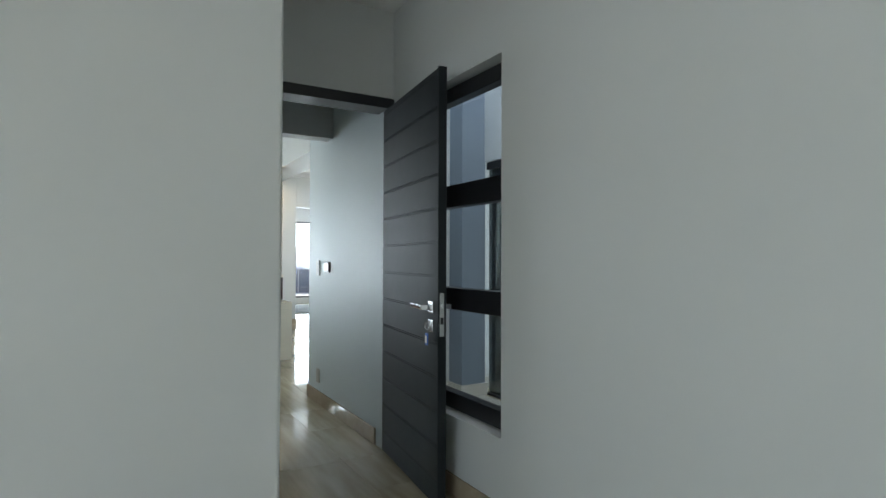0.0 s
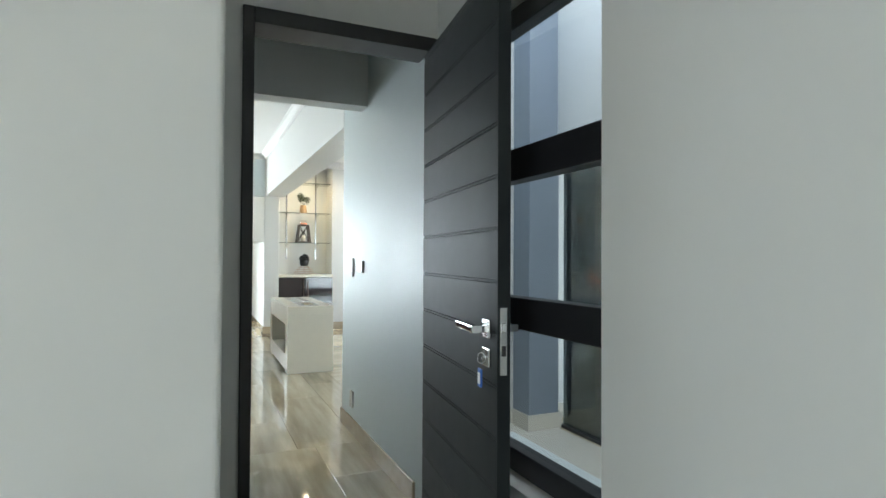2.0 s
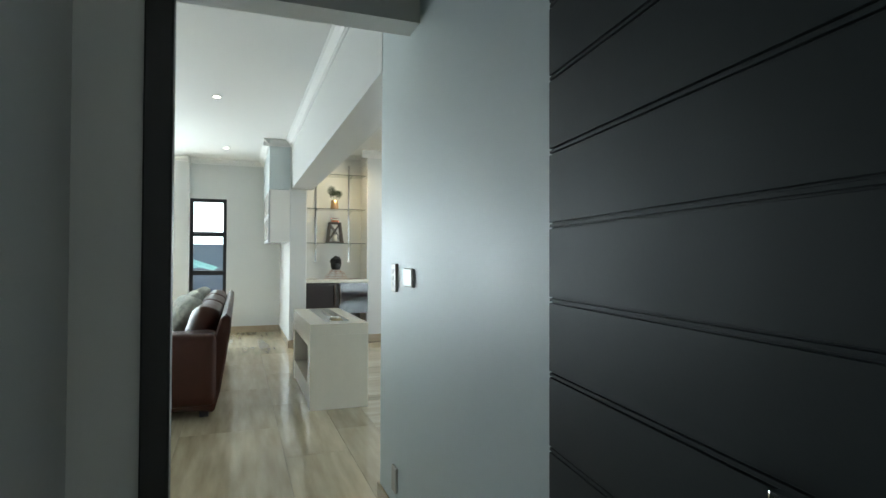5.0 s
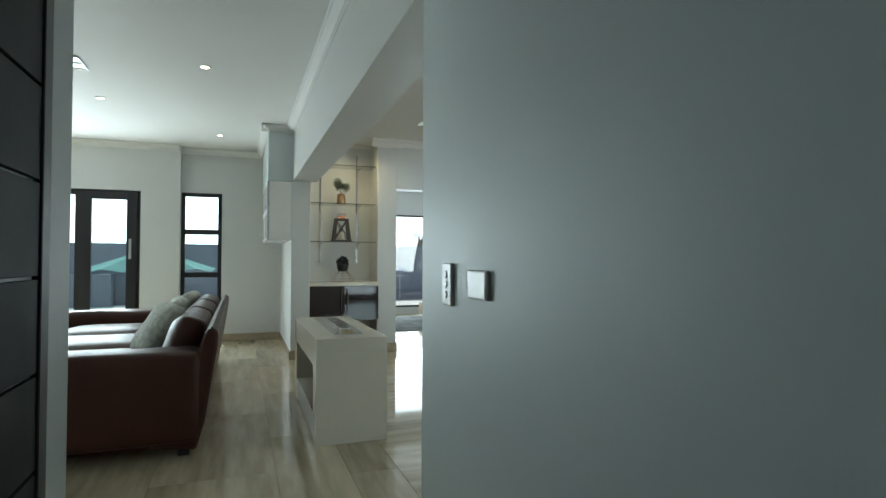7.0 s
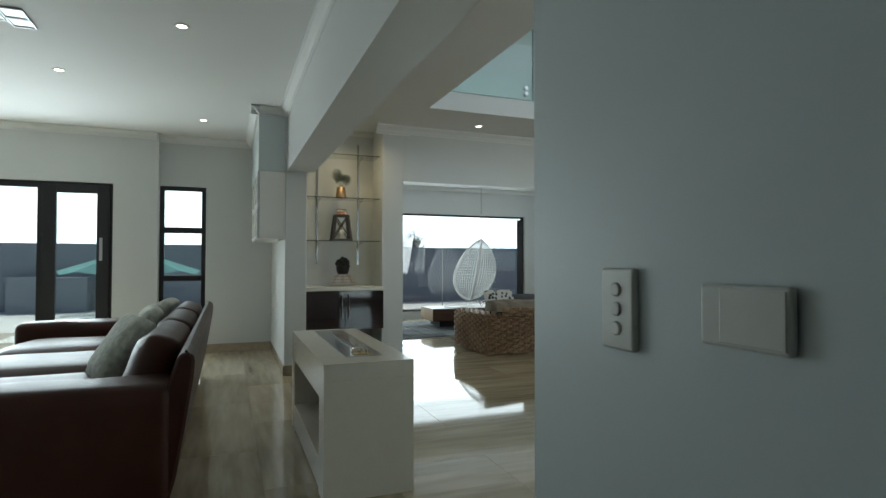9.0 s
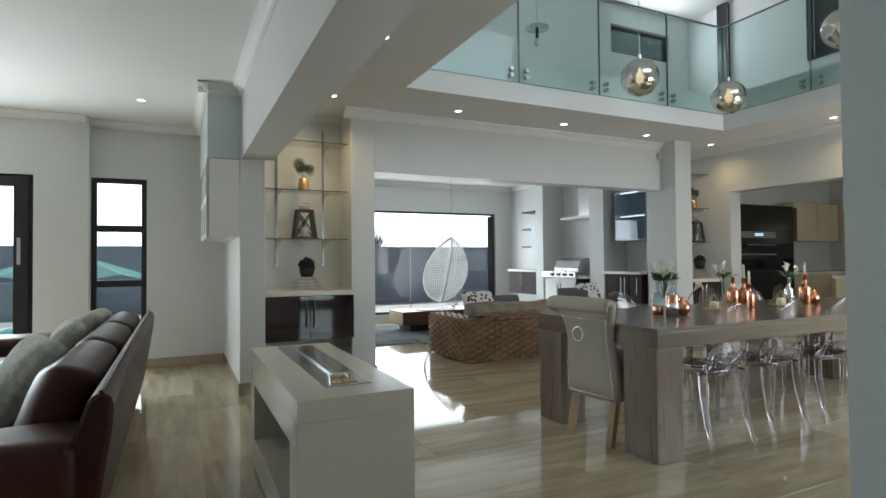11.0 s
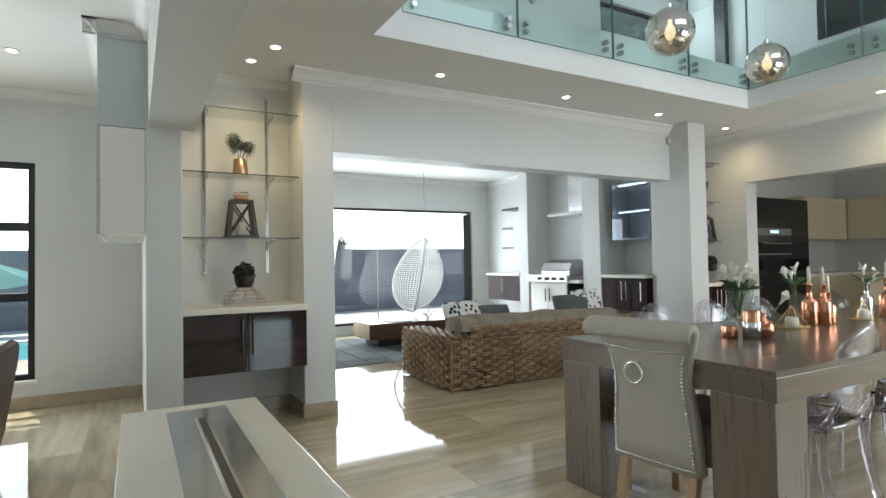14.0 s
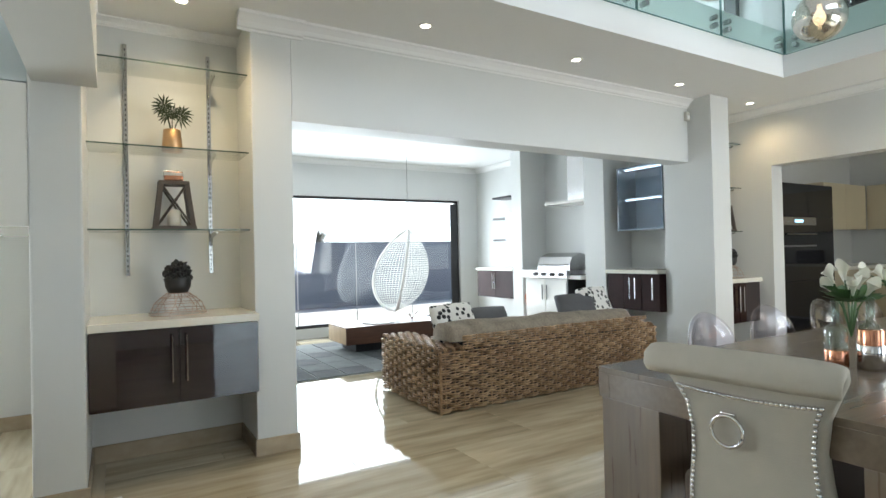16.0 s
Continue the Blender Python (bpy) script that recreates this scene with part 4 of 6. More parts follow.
def on_back(y_share, z, proud=0.0):
    """A point of the chair back's rear face, by its share of the half width and its height."""
    zs = [h[0] for h in HW[:9]]
    hw, xo, th = (float(np.interp(z, zs, col)) for col in ([h[1] for h in HW[:9]], XO[:9], TH[:9]))
    a = math.asin(min(1.0, max(0.0, 1 - abs(y_share) ** (2 / 0.35))) ** 0.5)
    return xo - th * math.sin(a) ** 0.6 - proud, y_share * hw, z


for i in range(32):
    z = 0.29 + i * (0.765 - 0.29) / 31
    for sy in (-1, 1):
        nail(*on_back(sy * 0.88, z, 0.005))
for i in range(1, 30):
    y = -0.88 + 1.76 * i / 30
    nail(*on_back(y, 0.768 - 0.012 * (1 - y * y), 0.005))
    nail(*on_back(y, 0.29, 0.003))
part("nailhead_trim", nails, CHROME, chair, "silver nailhead trim", smooth=True)
rx, ry, rz = on_back(0.25, 0.70)
part("ring_plate", boxes((rx - 0.010, rx + 0.006, ry - 0.020, ry + 0.020, 0.692, 0.706), bevel=0.003), CHROME, bk, "chrome ring plate")
part("ring_pull", tube([(rx - 0.016, ry + 0.043 * math.sin(a), 0.657 + 0.043 * math.cos(a)) for a in [i * math.pi / 16 for i in range(32)]], 0.0055, 8, closed=True), CHROME, bk, "chrome ring pull", smooth=True)
for sy in (-1, 1):
    part("leg", moved(boxes((-0.02, 0.02, -0.02, 0.02, -0.32, 0), bevel=0.003), pose(0.04, sy * 0.16, 0.32) @ Matrix(((1, 0, 0.22, 0), (0, 1, 0, 0), (0, 0, 1, 0), (0, 0, 0, 1)))), OAK, chair)
    part("leg", boxes((0.42, 0.46, sy * 0.17 - 0.02, sy * 0.17 + 0.02, 0, 0.32), bevel=0.003), OAK, chair)

# ---- clear plastic chairs ----
PLEX = pane_glass("clear_violet_acrylic", (0.90, 0.895, 0.95), 1.5, 3.0)
PLEX_SOLID = clear("solid_violet_acrylic", (0.86, 0.85, 0.93), 0.03)


def ghost_chair():
    """Clear moulded chair with an oval back; it faces local +y, base at the origin."""
    c = thing("ghost_chair", "clear smoky acrylic dining chair with an oval back", "chair", "clear chairs along the table")
    seat = bmesh.new()
    outline = [(0.2 * math.copysign(abs(math.cos(a)) ** 0.5, math.cos(a)), 0.20 + 0.2 * math.copysign(abs(math.sin(a)) ** 0.6, math.sin(a))) for a in [i * math.pi / 14 for i in range(28)]]
    rows = [[seat.verts.new((x * f, 0.20 + (y - 0.20) * f, z)) for x, y in outline] for f, z in ((0.0001, 0.43), (0.9, 0.432), (1.0, 0.42), (1.02, 0.435), (1.0, 0.452), (0.9, 0.446), (0.0001, 0.44))]
    for a, b in zip(rows, rows[1:]):
        for k in range(28):
            seat.faces.new((a[k], a[(k + 1) % 28], b[(k + 1) % 28], b[k]))
    part("seat", seat, PLEX, c, smooth=True)
    oval = bmesh.new()
    lean = lambda z: -0.02 - 0.16 * (z - 0.45)
    rings = []
    for r, t in ((0.0001, 0.004), (0.6, 0.004), (0.9, 0.004), (0.97, 0.010), (1.0, 0.0), (0.97, -0.010), (0.9, -0.004), (0.6, -0.004), (0.0001, -0.004)):
        ring = []
        for k in range(28):
            a = 2 * math.pi * k / 28
            x, z = 0.185 * r * math.cos(a), 0.67 + 0.185 * r * math.sin(a)
            ring.append(oval.verts.new((x, lean(z) + 0.9 * x * x + t, z)))
        rings.append(ring)
    for a, b in zip(rings, rings[1:]):
        for k in range(28):
            oval.faces.new((a[k], a[(k + 1) % 28], b[(k + 1) % 28], b[k]))
    part("backrest", oval, PLEX, c, smooth=True)
    for sx in (-1, 1):
        part("leg", tube([(sx * 0.165, 0.03, 0.44), (sx * 0.168, 0.02, 0.30), (sx * 0.175, -0.01, 0.14), (sx * 0.185, -0.055, 0.0)], [0.024, 0.021, 0.018, 0.014], 8), PLEX_SOLID, c)
        part("leg", tube([(sx * 0.17, 0.36, 0.44), (sx * 0.168, 0.365, 0.2), (sx * 0.165, 0.37, 0.0)], [0.024, 0.018, 0.013], 8), PLEX_SOLID, c)
        part("back_support", tube([(sx * 0.165, 0.02, 0.44), (sx * 0.155, -0.01, 0.50), (sx * 0.13, lean(0.56) + 0.012, 0.56)], [0.02, 0.016, 0.012], 8), PLEX_SOLID, c)
        part("armrest", tube([(sx * 0.175, -0.035, 0.62), (sx * 0.21, 0.06, 0.625), (sx * 0.215, 0.2, 0.60), (sx * 0.19, 0.27, 0.52), (sx * 0.18, 0.28, 0.44)], [0.012, 0.014, 0.015, 0.014, 0.015], 8), PLEX_SOLID, c)
    return c


g0 = ghost_chair()
g0.matrix_basis = pose(4.255, 7.41, 0)
for gx, gy, rz in ((4.82, 7.42, 2), (5.39, 7.41, -3), (5.96, 7.42, 1), (6.5, 7.42, 0), (4.54, 8.55, 180), (5.08, 8.56, 176), (5.62, 8.54, 182), (6.16, 8.55, 180), (6.66, 8.55, 180)):
    copy_thing(g0, pose(gx, gy, 0, 0, 0, rz))

# ---- table top ornaments ----
CLEARGLASS = pane_glass("clear_bottle_glass", (0.80, 0.90, 0.87), 3.0, 2.5)
PETAL = material("cream_petal", (0.80, 0.78, 0.66), 0.55, vary=0.05, grain=20)
SILVER = material("silver_dip", (0.75, 0.74, 0.73), 0.15, metal=1.0)


def bottle(name, label, at, h, r, mat, neck=0.35, group="table bottles", candle=False, dip=None):
    """A bottle with a shoulder and a slim neck."""
    b = thing(name, label, "bottle", group, at=at)
    rn = r * 0.33
    body = [(0, 0), (r * 0.94, 0), (r, 0.006), (r, h * (1 - neck - 0.12)), (r * 0.92, h * (1 - neck - 0.06)), (rn * 1.3, h * (1 - neck)), (rn, h * (1 - neck + 0.06)), (rn, h - 0.012), (rn * 1.2, h - 0.010), (rn * 1.2, h), (rn * 0.8, h)]
    part("bottle_body", lathe(body, 24), mat, b, smooth=True)
    if dip:
        part("dipped_base", lathe([(0, -0.0005), (r * 0.96, -0.0005), (r + 0.0008, 0.006), (r + 0.0008, h * dip), (r, h * dip + 0.002)], 24), COPPER, b, "copper dipped base", smooth=True)
    if candle:
        part("candle", lathe([(0, h - 0.01), (0.011, h - 0.01), (0.009, h + 0.085), (0.003, h + 0.10), (0, h + 0.10)], 14), WAX, b, "white taper candle", smooth=True)
    return b


def calla(bm_s, bm_p, root, tip, size=1.2):
    """A calla lily: a stem and a wrapped, pointed trumpet."""
    root, tip = Vector(root), Vector(tip)
    mid = (root + tip) / 2 + Vector((0, 0, 0.03))
    tube([root, mid, tip], 0.0032, 6, bm_s)
    d = (tip - mid).normalized()
    q = d.to_track_quat("Z", "Y").to_matrix().to_4x4() @ Matrix.Scale(size, 4)
    rows = []
    for i, (r, z) in enumerate(((0.003, 0), (0.005, 0.012), (0.008, 0.024), (0.014, 0.034), (0.019, 0.04))):
        rows.append([bm_p.verts.new(Matrix.Translation(tip) @ q @ Vector((r * math.cos(a), r * math.sin(a), z + (0.026 * (i / 4) ** 2 * max(0, math.cos(a)) ** 2)))) for a in [k * math.pi / 8 for k in range(16)]])
    for a, b in zip(rows, rows[1:]):
        for k in range(16):
            bm_p.faces.new((a[k], a[(k + 1) % 16], b[(k + 1) % 16], b[k]))


def bouquet(at, tips, leaves=8):
    f = thing("flower_bunch", "cream calla lilies with green leaves in a bottle", "flowers", "lilies on the table", at=at)
    s, p = bmesh.new(), bmesh.new()
    for t in tips:
        calla(s, p, (0, 0, -0.12), t)
    rnd = random.Random(len(tips))
    for i in range(leaves):
        a, z = rnd.uniform(0, 6.28), rnd.uniform(0.0, 0.05)
        c = Vector((0.035 * math.cos(a), 0.035 * math.sin(a), z))
        o = Vector((math.cos(a), math.sin(a), 0.25)) * rnd.uniform(0.05, 0.085)
        sd = Vector((-math.sin(a), math.cos(a), 0.2)) * 0.026
        s.faces.new([s.verts.new(v) for v in (c * 0.2, c + o * 0.5 + sd, c + o, c + o * 0.5 - sd)])
    part("stems_and_leaves", s, STEMGREEN, f)
    part("petals", p, PETAL, f, "cream calla blooms", smooth=True)


bottle("glass_bottle", "clear glass bottle dipped in copper, holding lilies", (4.26, 7.93, TZ), 0.235, 0.036, CLEARGLASS, dip=0.25)
bottle("glass_bottle", "tall clear bottle with copper and silver bands, holding lilies", (4.30, 7.84, TZ), 0.25, 0.039, CLEARGLASS, dip=0.55)
part_band = tagged(part("silver_sleeve", lathe([(0.0415, 0.0), (0.0415, 0.085), (0.0408, 0.086), (0.0408, 0.0)], 24, (4.30, 7.84, TZ)), SILVER, smooth=True), "silver sleeve round the base of a bottle", "sleeve")
copper_vase = thing("copper_vase", "round polished copper bud vase", "vase", "copper vases", at=(4.39, 7.84, TZ))
part("vase_body", lathe([(0, 0), (0.028, 0), (0.05, 0.025), (0.054, 0.05), (0.045, 0.08), (0.018, 0.10), (0.014, 0.115), (0.018, 0.12), (0.012, 0.12)], 24), COPPER, copper_vase, smooth=True)
bouquet((4.28, 7.89, TZ + 0.23), ((-0.045, 0.03, 0.065), (0.0, 0.015, 0.075), (0.035, -0.02, 0.065), (-0.03, -0.02, 0.025), (0.015, -0.04, 0.02), (-0.015, 0.04, 0.02), (0.03, 0.02, 0.035), (0.0, -0.025, 0.045)), 24)
bouquet((4.40, 7.84, TZ + 0.12), ((0.05, -0.05, 0.045),), 0)
for bx, by, h, cd in ((5.12, 8.0, 0.24, True), (5.19, 7.96, 0.235, True), (5.28, 7.98, 0.185, True)):
    bottle("copper_bottle", "matt copper painted bottle with a white candle", (bx, by, TZ), h, 0.043, COPPER, candle=cd, group="copper bottles")
bouquet((5.10, 8.06, TZ + 0.22), ((-0.04, 0.03, 0.05), (0.03, 0.04, 0.04), (-0.01, 0.0, 0.07)), 6)
bottle("copper_bottle", "matt copper painted bottle with a white candle", (5.93, 7.95, TZ), 0.25, 0.045, COPPER, candle=True, group="copper bottles")
bottle("glass_bottle", "clear glass bottle with a silver base, holding lilies", (5.83, 8.02, TZ), 0.22, 0.034, SILVER)
bouquet((5.83, 8.02, TZ + 0.21), ((-0.03, 0, 0.06), (0.02, 0.02, 0.07), (0.04, -0.02, 0.04)), 5)
vase2 = copy_thing(copper_vase, pose(6.04, 7.95, TZ))


def terrarium(at):
    t = thing("candle_holder", "geometric brass wire candle holder with a white candle", "candle holder", "geometric holders", at=at)
    base = [(0.085 * math.cos(i * math.pi / 3), 0.085 * math.sin(i * math.pi / 3), 0.012) for i in range(6)]
    low = [(0.05 * math.cos(i * math.pi / 3), 0.05 * math.sin(i * math.pi / 3), 0.002) for i in range(6)]
    bm = bmesh.new()
    for i in range(6):
        tube([base[i], (0, 0, 0.125)], 0.0022, 5, bm), tube([base[i], base[(i + 1) % 6]], 0.0022, 5, bm), tube([base[i], low[i]], 0.0022, 5, bm), tube([low[i], low[(i + 1) % 6]], 0.0022, 5, bm)
    part("wire_frame", bm, BRASS, t)
    part("candle", lathe([(0, 0.004), (0.032, 0.004), (0.032, 0.06), (0.028, 0.064), (0, 0.06)], 18), WAX, t, "white candle", smooth=True)


terrarium((4.86, 7.96, TZ))
terrarium((5.62, 7.95, TZ))

# ---- pendants in the void ----
BULB = glow("pendant_lamp_glow", (1.0, 0.82, 0.55), 2.5)
HALF = bpy.data.materials.new("half_mirrored_glass")
HALF.use_nodes = True
hn = HALF.node_tree.nodes
hn.remove(hn["Principled BSDF"])
h1, h2, h3 = hn.new("ShaderNodeBsdfGlossy"), hn.new("ShaderNodeBsdfTransparent"), hn.new("ShaderNodeMixShader")
socket(h1, "Color", (0.80, 0.78, 0.75, 1)), socket(h1, "Roughness", 0.015), socket(h2, "Color", (0.95, 0.9, 0.8, 1)), socket(h3, "Fac", 0.3)
for a, b in ((h1.outputs[0], h3.inputs[1]), (h2.outputs[0], h3.inputs[2]), (h3.outputs[0], hn["Material Output"].inputs["Surface"])):
    HALF.node_tree.links.new(a, b)
for px, py, pz, r in ((5.083, 8.87, 2.776, 0.17), (6.276, 8.87, 2.737, 0.165), (6.548, 7.944, 3.132, 0.17)):
    p = thing("globe_pendant", "mirrored glass globe pendant on a thin cable, lit", "pendant lamp", "globe pendants", at=(px, py, pz))
    part("globe", lathe([(r * math.sin(a), -r * math.cos(a)) for a in [0.001 + i * (math.pi - 0.12) / 30 for i in range(31)]], 40), HALF, p, "mirrored glass globe", smooth=True)
    part("bulb", lathe([(0, -0.05), (0.025, -0.045), (0.04, -0.01), (0.03, 0.03), (0.014, 0.06), (0.014, 0.09), (0, 0.09)], 18), BULB, p, "glowing bulb", smooth=True)
    part("cap", lathe([(0.014, r * 0.99), (0.02, r), (0.02, r + 0.035), (0.006, r + 0.045)], 16), CHROME, p)
    part("cable", tube([(0, 0, r + 0.04), (0, 0, TOP - pz)], 0.003, 6), SATIN, p)

# ---- balustrade round the void ----
rail = thing("glass_balustrade", "frameless glass balustrade fixed with steel studs, thin top rail", "balustrade")
EDGE = material("glass_edge_green", (0.10, 0.20, 0.19), 0.2)


def glass_panel(xa, xb, ya, yb, gap=0.006):
    if xb > xa:
        p = part("glass_panel", boxes((xa + gap, xb - gap, ya, ya + 0.012, 2.785, 3.78)), GREENISH, rail, "clear green-tinted glass panel")
        part("panel_edge", boxes((xa + gap - 0.001, xa + gap, ya, ya + 0.012, 2.785, 3.78), (xb - gap, xb - gap + 0.001, ya, ya + 0.012, 2.785, 3.78), (xa + gap, xb - gap, ya, ya + 0.012, 2.783, 2.7848)), EDGE, p)
        ps = [(x, ya - 0.004) for x in (xa + 0.085, xb - 0.085)]
        aim = (0, 1)
    else:
        p = part("glass_panel", boxes((xa, xa + 0.012, ya + gap, yb - gap, 2.785, 3.78)), GREENISH, rail, "clear green-tinted glass panel")
        part("panel_edge", boxes((xa, xa + 0.012, ya + gap - 0.001, ya + gap, 2.785, 3.78), (xa, xa + 0.012, yb - gap, yb - gap + 0.001, 2.785, 3.78), (xa, xa + 0.012, ya + gap, yb - gap, 2.783, 2.7848)), EDGE, p)
        ps = [(xa - 0.004, y) for y in (ya + 0.085, yb - 0.085)]
        aim = (1, 0)
    for sx, sy in ps:
        for z in (2.845, 2.905):
            part("stud", tube([(sx - 0.012 * aim[0], sy - 0.012 * aim[1], z), (sx + 0.05 * aim[0], sy + 0.05 * aim[1], z)], 0.02, 14), STEEL, p, "round steel stud")


for xa, xb in ((3.22, 4.16), (4.16, 5.13), (5.13, 6.08), (6.08, 6.97)):
    glass_panel(xa, xb, VY1 - 0.035, 0)
for ya, yb in ((8.48, 9.46), (7.5, 8.48), (6.52, 7.5)):
    glass_panel(VX1 - 0.035, VX1 - 0.035, ya, yb)
part("top_rail", joined(tube([(3.22, VY1 - 0.03, 3.79), (6.97, VY1 - 0.03, 3.79), (6.97, 6.52, 3.79)], 0.012, 8)), STEEL, rail, "thin steel top rail")

# ---- upstairs, above the void ----
glazed("window_4", "dark high window on the landing", 8.1, 9.5, 12.6, 4.75, 5.25, (), (), 0.05, glass=pane_glass("smoked_landing_pane", (0.16, 0.18, 0.18)))
DARKGLASS = material("dark_glass_room", (0.03, 0.035, 0.035), 0.08)
uw = tagged(new("window_5"), "dark framed internal window upstairs", "window", kind="structure")
part("window_frame", boxes((9.97, 10.02, 10.22, 10.3, 4.13, TOP), (9.97, 10.02, 7.6, 10.22, 4.13, 4.17)), FRAME, uw)
part("pane", boxes((10.03, 10.04, 7.6, 10.22, 4.17, TOP)), DARKGLASS, uw)
structure("upstairs_post", boxes((9.9, 9.998, 11.62, 11.8, UP, TOP)), FRAME, "dark upstairs post")
structure("upstairs_wall", boxes((2.0, 6.5, 11.0, 11.15, UP, TOP)), CEILING, "white upstairs wall end")
ul = thing("ceiling_pendant", "small chrome ceiling rose with a bare bulb on the landing", "pendant lamp", at=(4.9, 10.2, 3.74))
part("rose", lathe([(0, 0), (0.10, 0), (0.13, -0.02), (0.13, -0.035), (0.03, -0.04), (0, -0.04)], 24), CHROME, ul, smooth=True)
part("cord", tube([(0, 0, 0.0), (0, 0, TOP - 3.74)], 0.004, 6), SATIN, ul)
part("holder", tube([(0, 0, -0.04), (0, 0, -0.14)], 0.018, 10), FRAME, ul)
part("bulb", lathe([(0.016, -0.14), (0.034, -0.18), (0.032, -0.21), (0.012, -0.235), (0, -0.237)], 16), WAX, ul, "unlit bulb", smooth=True)

pir = thing("alarm_sensor", "small white motion sensor high on the pier", "sensor", at=(6.83, 10.30, 2.40))
part("sensor_body", boxes((0, 0.05, 0, 0.034, 0, 0.085), bevel=0.008, segments=3), PLASTIC, pir)
part("sensor_lens", boxes((0.008, 0.042, -0.004, 0.0, 0.012, 0.05), bevel=0.0015), CEILING, pir)


# ---- lounge: woven sofa ----
def weave(length, z0, z1, pitch=0.0175, stake=0.082, depth=0.014, seed=1):
    """Woven rows over upright stakes in the plane y = 0, drawn along x; numbers of strands joined in one mesh."""
    rnd = random.Random(seed)
    verts, faces = [], []
    rows = int((z1 - z0) / pitch)
    steps = int(length / stake * 6)
    for r in range(rows):
        z = z0 + (r + 0.5) * pitch
        ph = (r // 2) % 2 * math.pi + rnd.uniform(-0.2, 0.2)
        th = pitch * rnd.uniform(0.40, 0.50)
        base = len(verts)
        for s in range(steps + 1):
            x = length * s / steps
            wv = math.tanh(1.8 * math.sin(math.pi * x / stake + ph))
            y = -depth * wv + rnd.uniform(-0.0015, 0.0015)
            dz = rnd.uniform(-0.0015, 0.0015)
            q = th * (0.82 + 0.18 * wv)
            verts += [(x, y - 0.008, z + 0.45 * q + dz), (x, y - 0.002, z + q + dz), (x, y + 0.008, z + 0.5 * q + dz), (x, y + 0.008, z - 0.5 * q + dz), (x, y - 0.002, z - q + dz), (x, y - 0.008, z - 0.45 * q + dz)]
        for s in range(steps):
            for k in range(6):
                a, b = base + 6 * s + k, base + 6 * s + (k + 1) % 6
                faces.append((a, b, b + 6, a + 6))
    me = bpy.data.meshes.new("weave")
    me.from_pydata(verts, [], faces)
    bm = bmesh.new()
    bm.from_mesh(me)
    bpy.data.meshes.remove(me)
    for i in range(int(length / stake)):
        tube([((i + 0.5) * stake, 0, z0), ((i + 0.5) * stake, 0, z1)], 0.006, 5, bm)
    bmesh.ops.recalc_face_normals(bm, faces=bm.faces[:])
    return bm


ISLE = material("woven_rattan", (0.56, 0.39, 0.23), 0.38, grain=26, dark=(0.19, 0.10, 0.05))
WX0, WX1, WY0, WY1 = 4.10, 6.45, 10.43, 11.43
wick = thing("wicker_sofa", "large woven natural rattan sofa with grey cushions, seen from behind", "sofa", at=(WX0, WY0, 0))
wl, wd = WX1 - WX0, WY1 - WY0
part("sofa_core", boxes((0.02, wl - 0.02, 0.02, 0.22, 0.02, 0.44), (0.24, wl - 0.18, 0.02, 0.22, 0.44, 0.55), (0.02, 0.26, 0.22, wd - 0.02, 0.02, 0.44), (wl - 0.26, wl - 0.02, 0.22, wd - 0.02, 0.02, 0.44), (0.26, wl - 0.26, 0.22, wd - 0.02, 0.02, 0.25)), BROWNWOOD, wick)
part("back_weave", moved(weave(wl, 0.01, 0.455, seed=2), Matrix.Identity(4)), ISLE, wick, "woven rattan back")
part("back_weave", moved(weave(wl - 0.34, 0.455, 0.56, seed=3), pose(0.20, 0.0, 0)), ISLE, wick)
part("arm_weave", moved(weave(wd, 0.01, 0.455, seed=4), pose(0, wd, 0, 0, 0, -90)), ISLE, wick, "woven rattan arm side")
part("arm_weave", moved(weave(wd, 0.01, 0.455, seed=5), pose(wl, 0, 0, 0, 0, 90)), ISLE, wick, "woven rattan arm side")
part("arm_top", moved(weave(wd, 0.0, 0.27, seed=6), pose(0.0, wd, 0.462, 0, 0, -90) @ pose(0, 0, 0, -90, 0, 0)), ISLE, wick, "woven rattan arm top")
part("arm_top", moved(weave(wd, 0.0, 0.27, seed=7), pose(wl - 0.27, wd, 0.462, 0, 0, -90) @ pose(0, 0, 0, -90, 0, 0)), ISLE, wick)
part("arm_inner", moved(weave(wd - 0.2, 0.25, 0.455, seed=8), pose(0.27, 0.2, 0, 0, 0, 90)), ISLE, wick)
for xx in (0.006, wl - 0.006):
    part("corner_post", tube([(xx, 0.006, 0.0), (xx, 0.006, 0.45)], 0.014, 8), ISLE, wick)
CHAR = material("charcoal_fabric", (0.10, 0.10, 0.105), 0.85, vary=0.15, grain=20, bump=0.2, bump_scale=250)
part("seat_cushion", moved(cushion(wl - 0.56, wd - 0.3, 0.17), pose(wl / 2, wd / 2 + 0.1, 0.25)), CHAR, wick, "charcoal seat cushion", smooth=True)

FUR = material("taupe_faux_fur", (0.26, 0.22, 0.17), 0.95, vary=0.35, grain=60, bump=0.9, bump_scale=240)
thr = bmesh.new()
nu, nv = 60, 14
grid = []
for i in range(nu + 1):
    x = 0.12 + (wl - 0.42) * i / nu
    row = []
    for j in range(nv + 1):
        a = math.pi * (j / nv)
        y = 0.16 - 0.15 * math.cos(a)
        z = 0.50 + 0.135 * math.sin(a) ** 0.7 + 0.02 * noise.noise(Vector((x * 4, j * 0.3, 0))) + 0.03 * noise.noise(Vector((x * 1.3, 0, 5)))
        row.append(thr.verts.new((WX0 + x, WY0 + y, z)))
    grid.append(row)
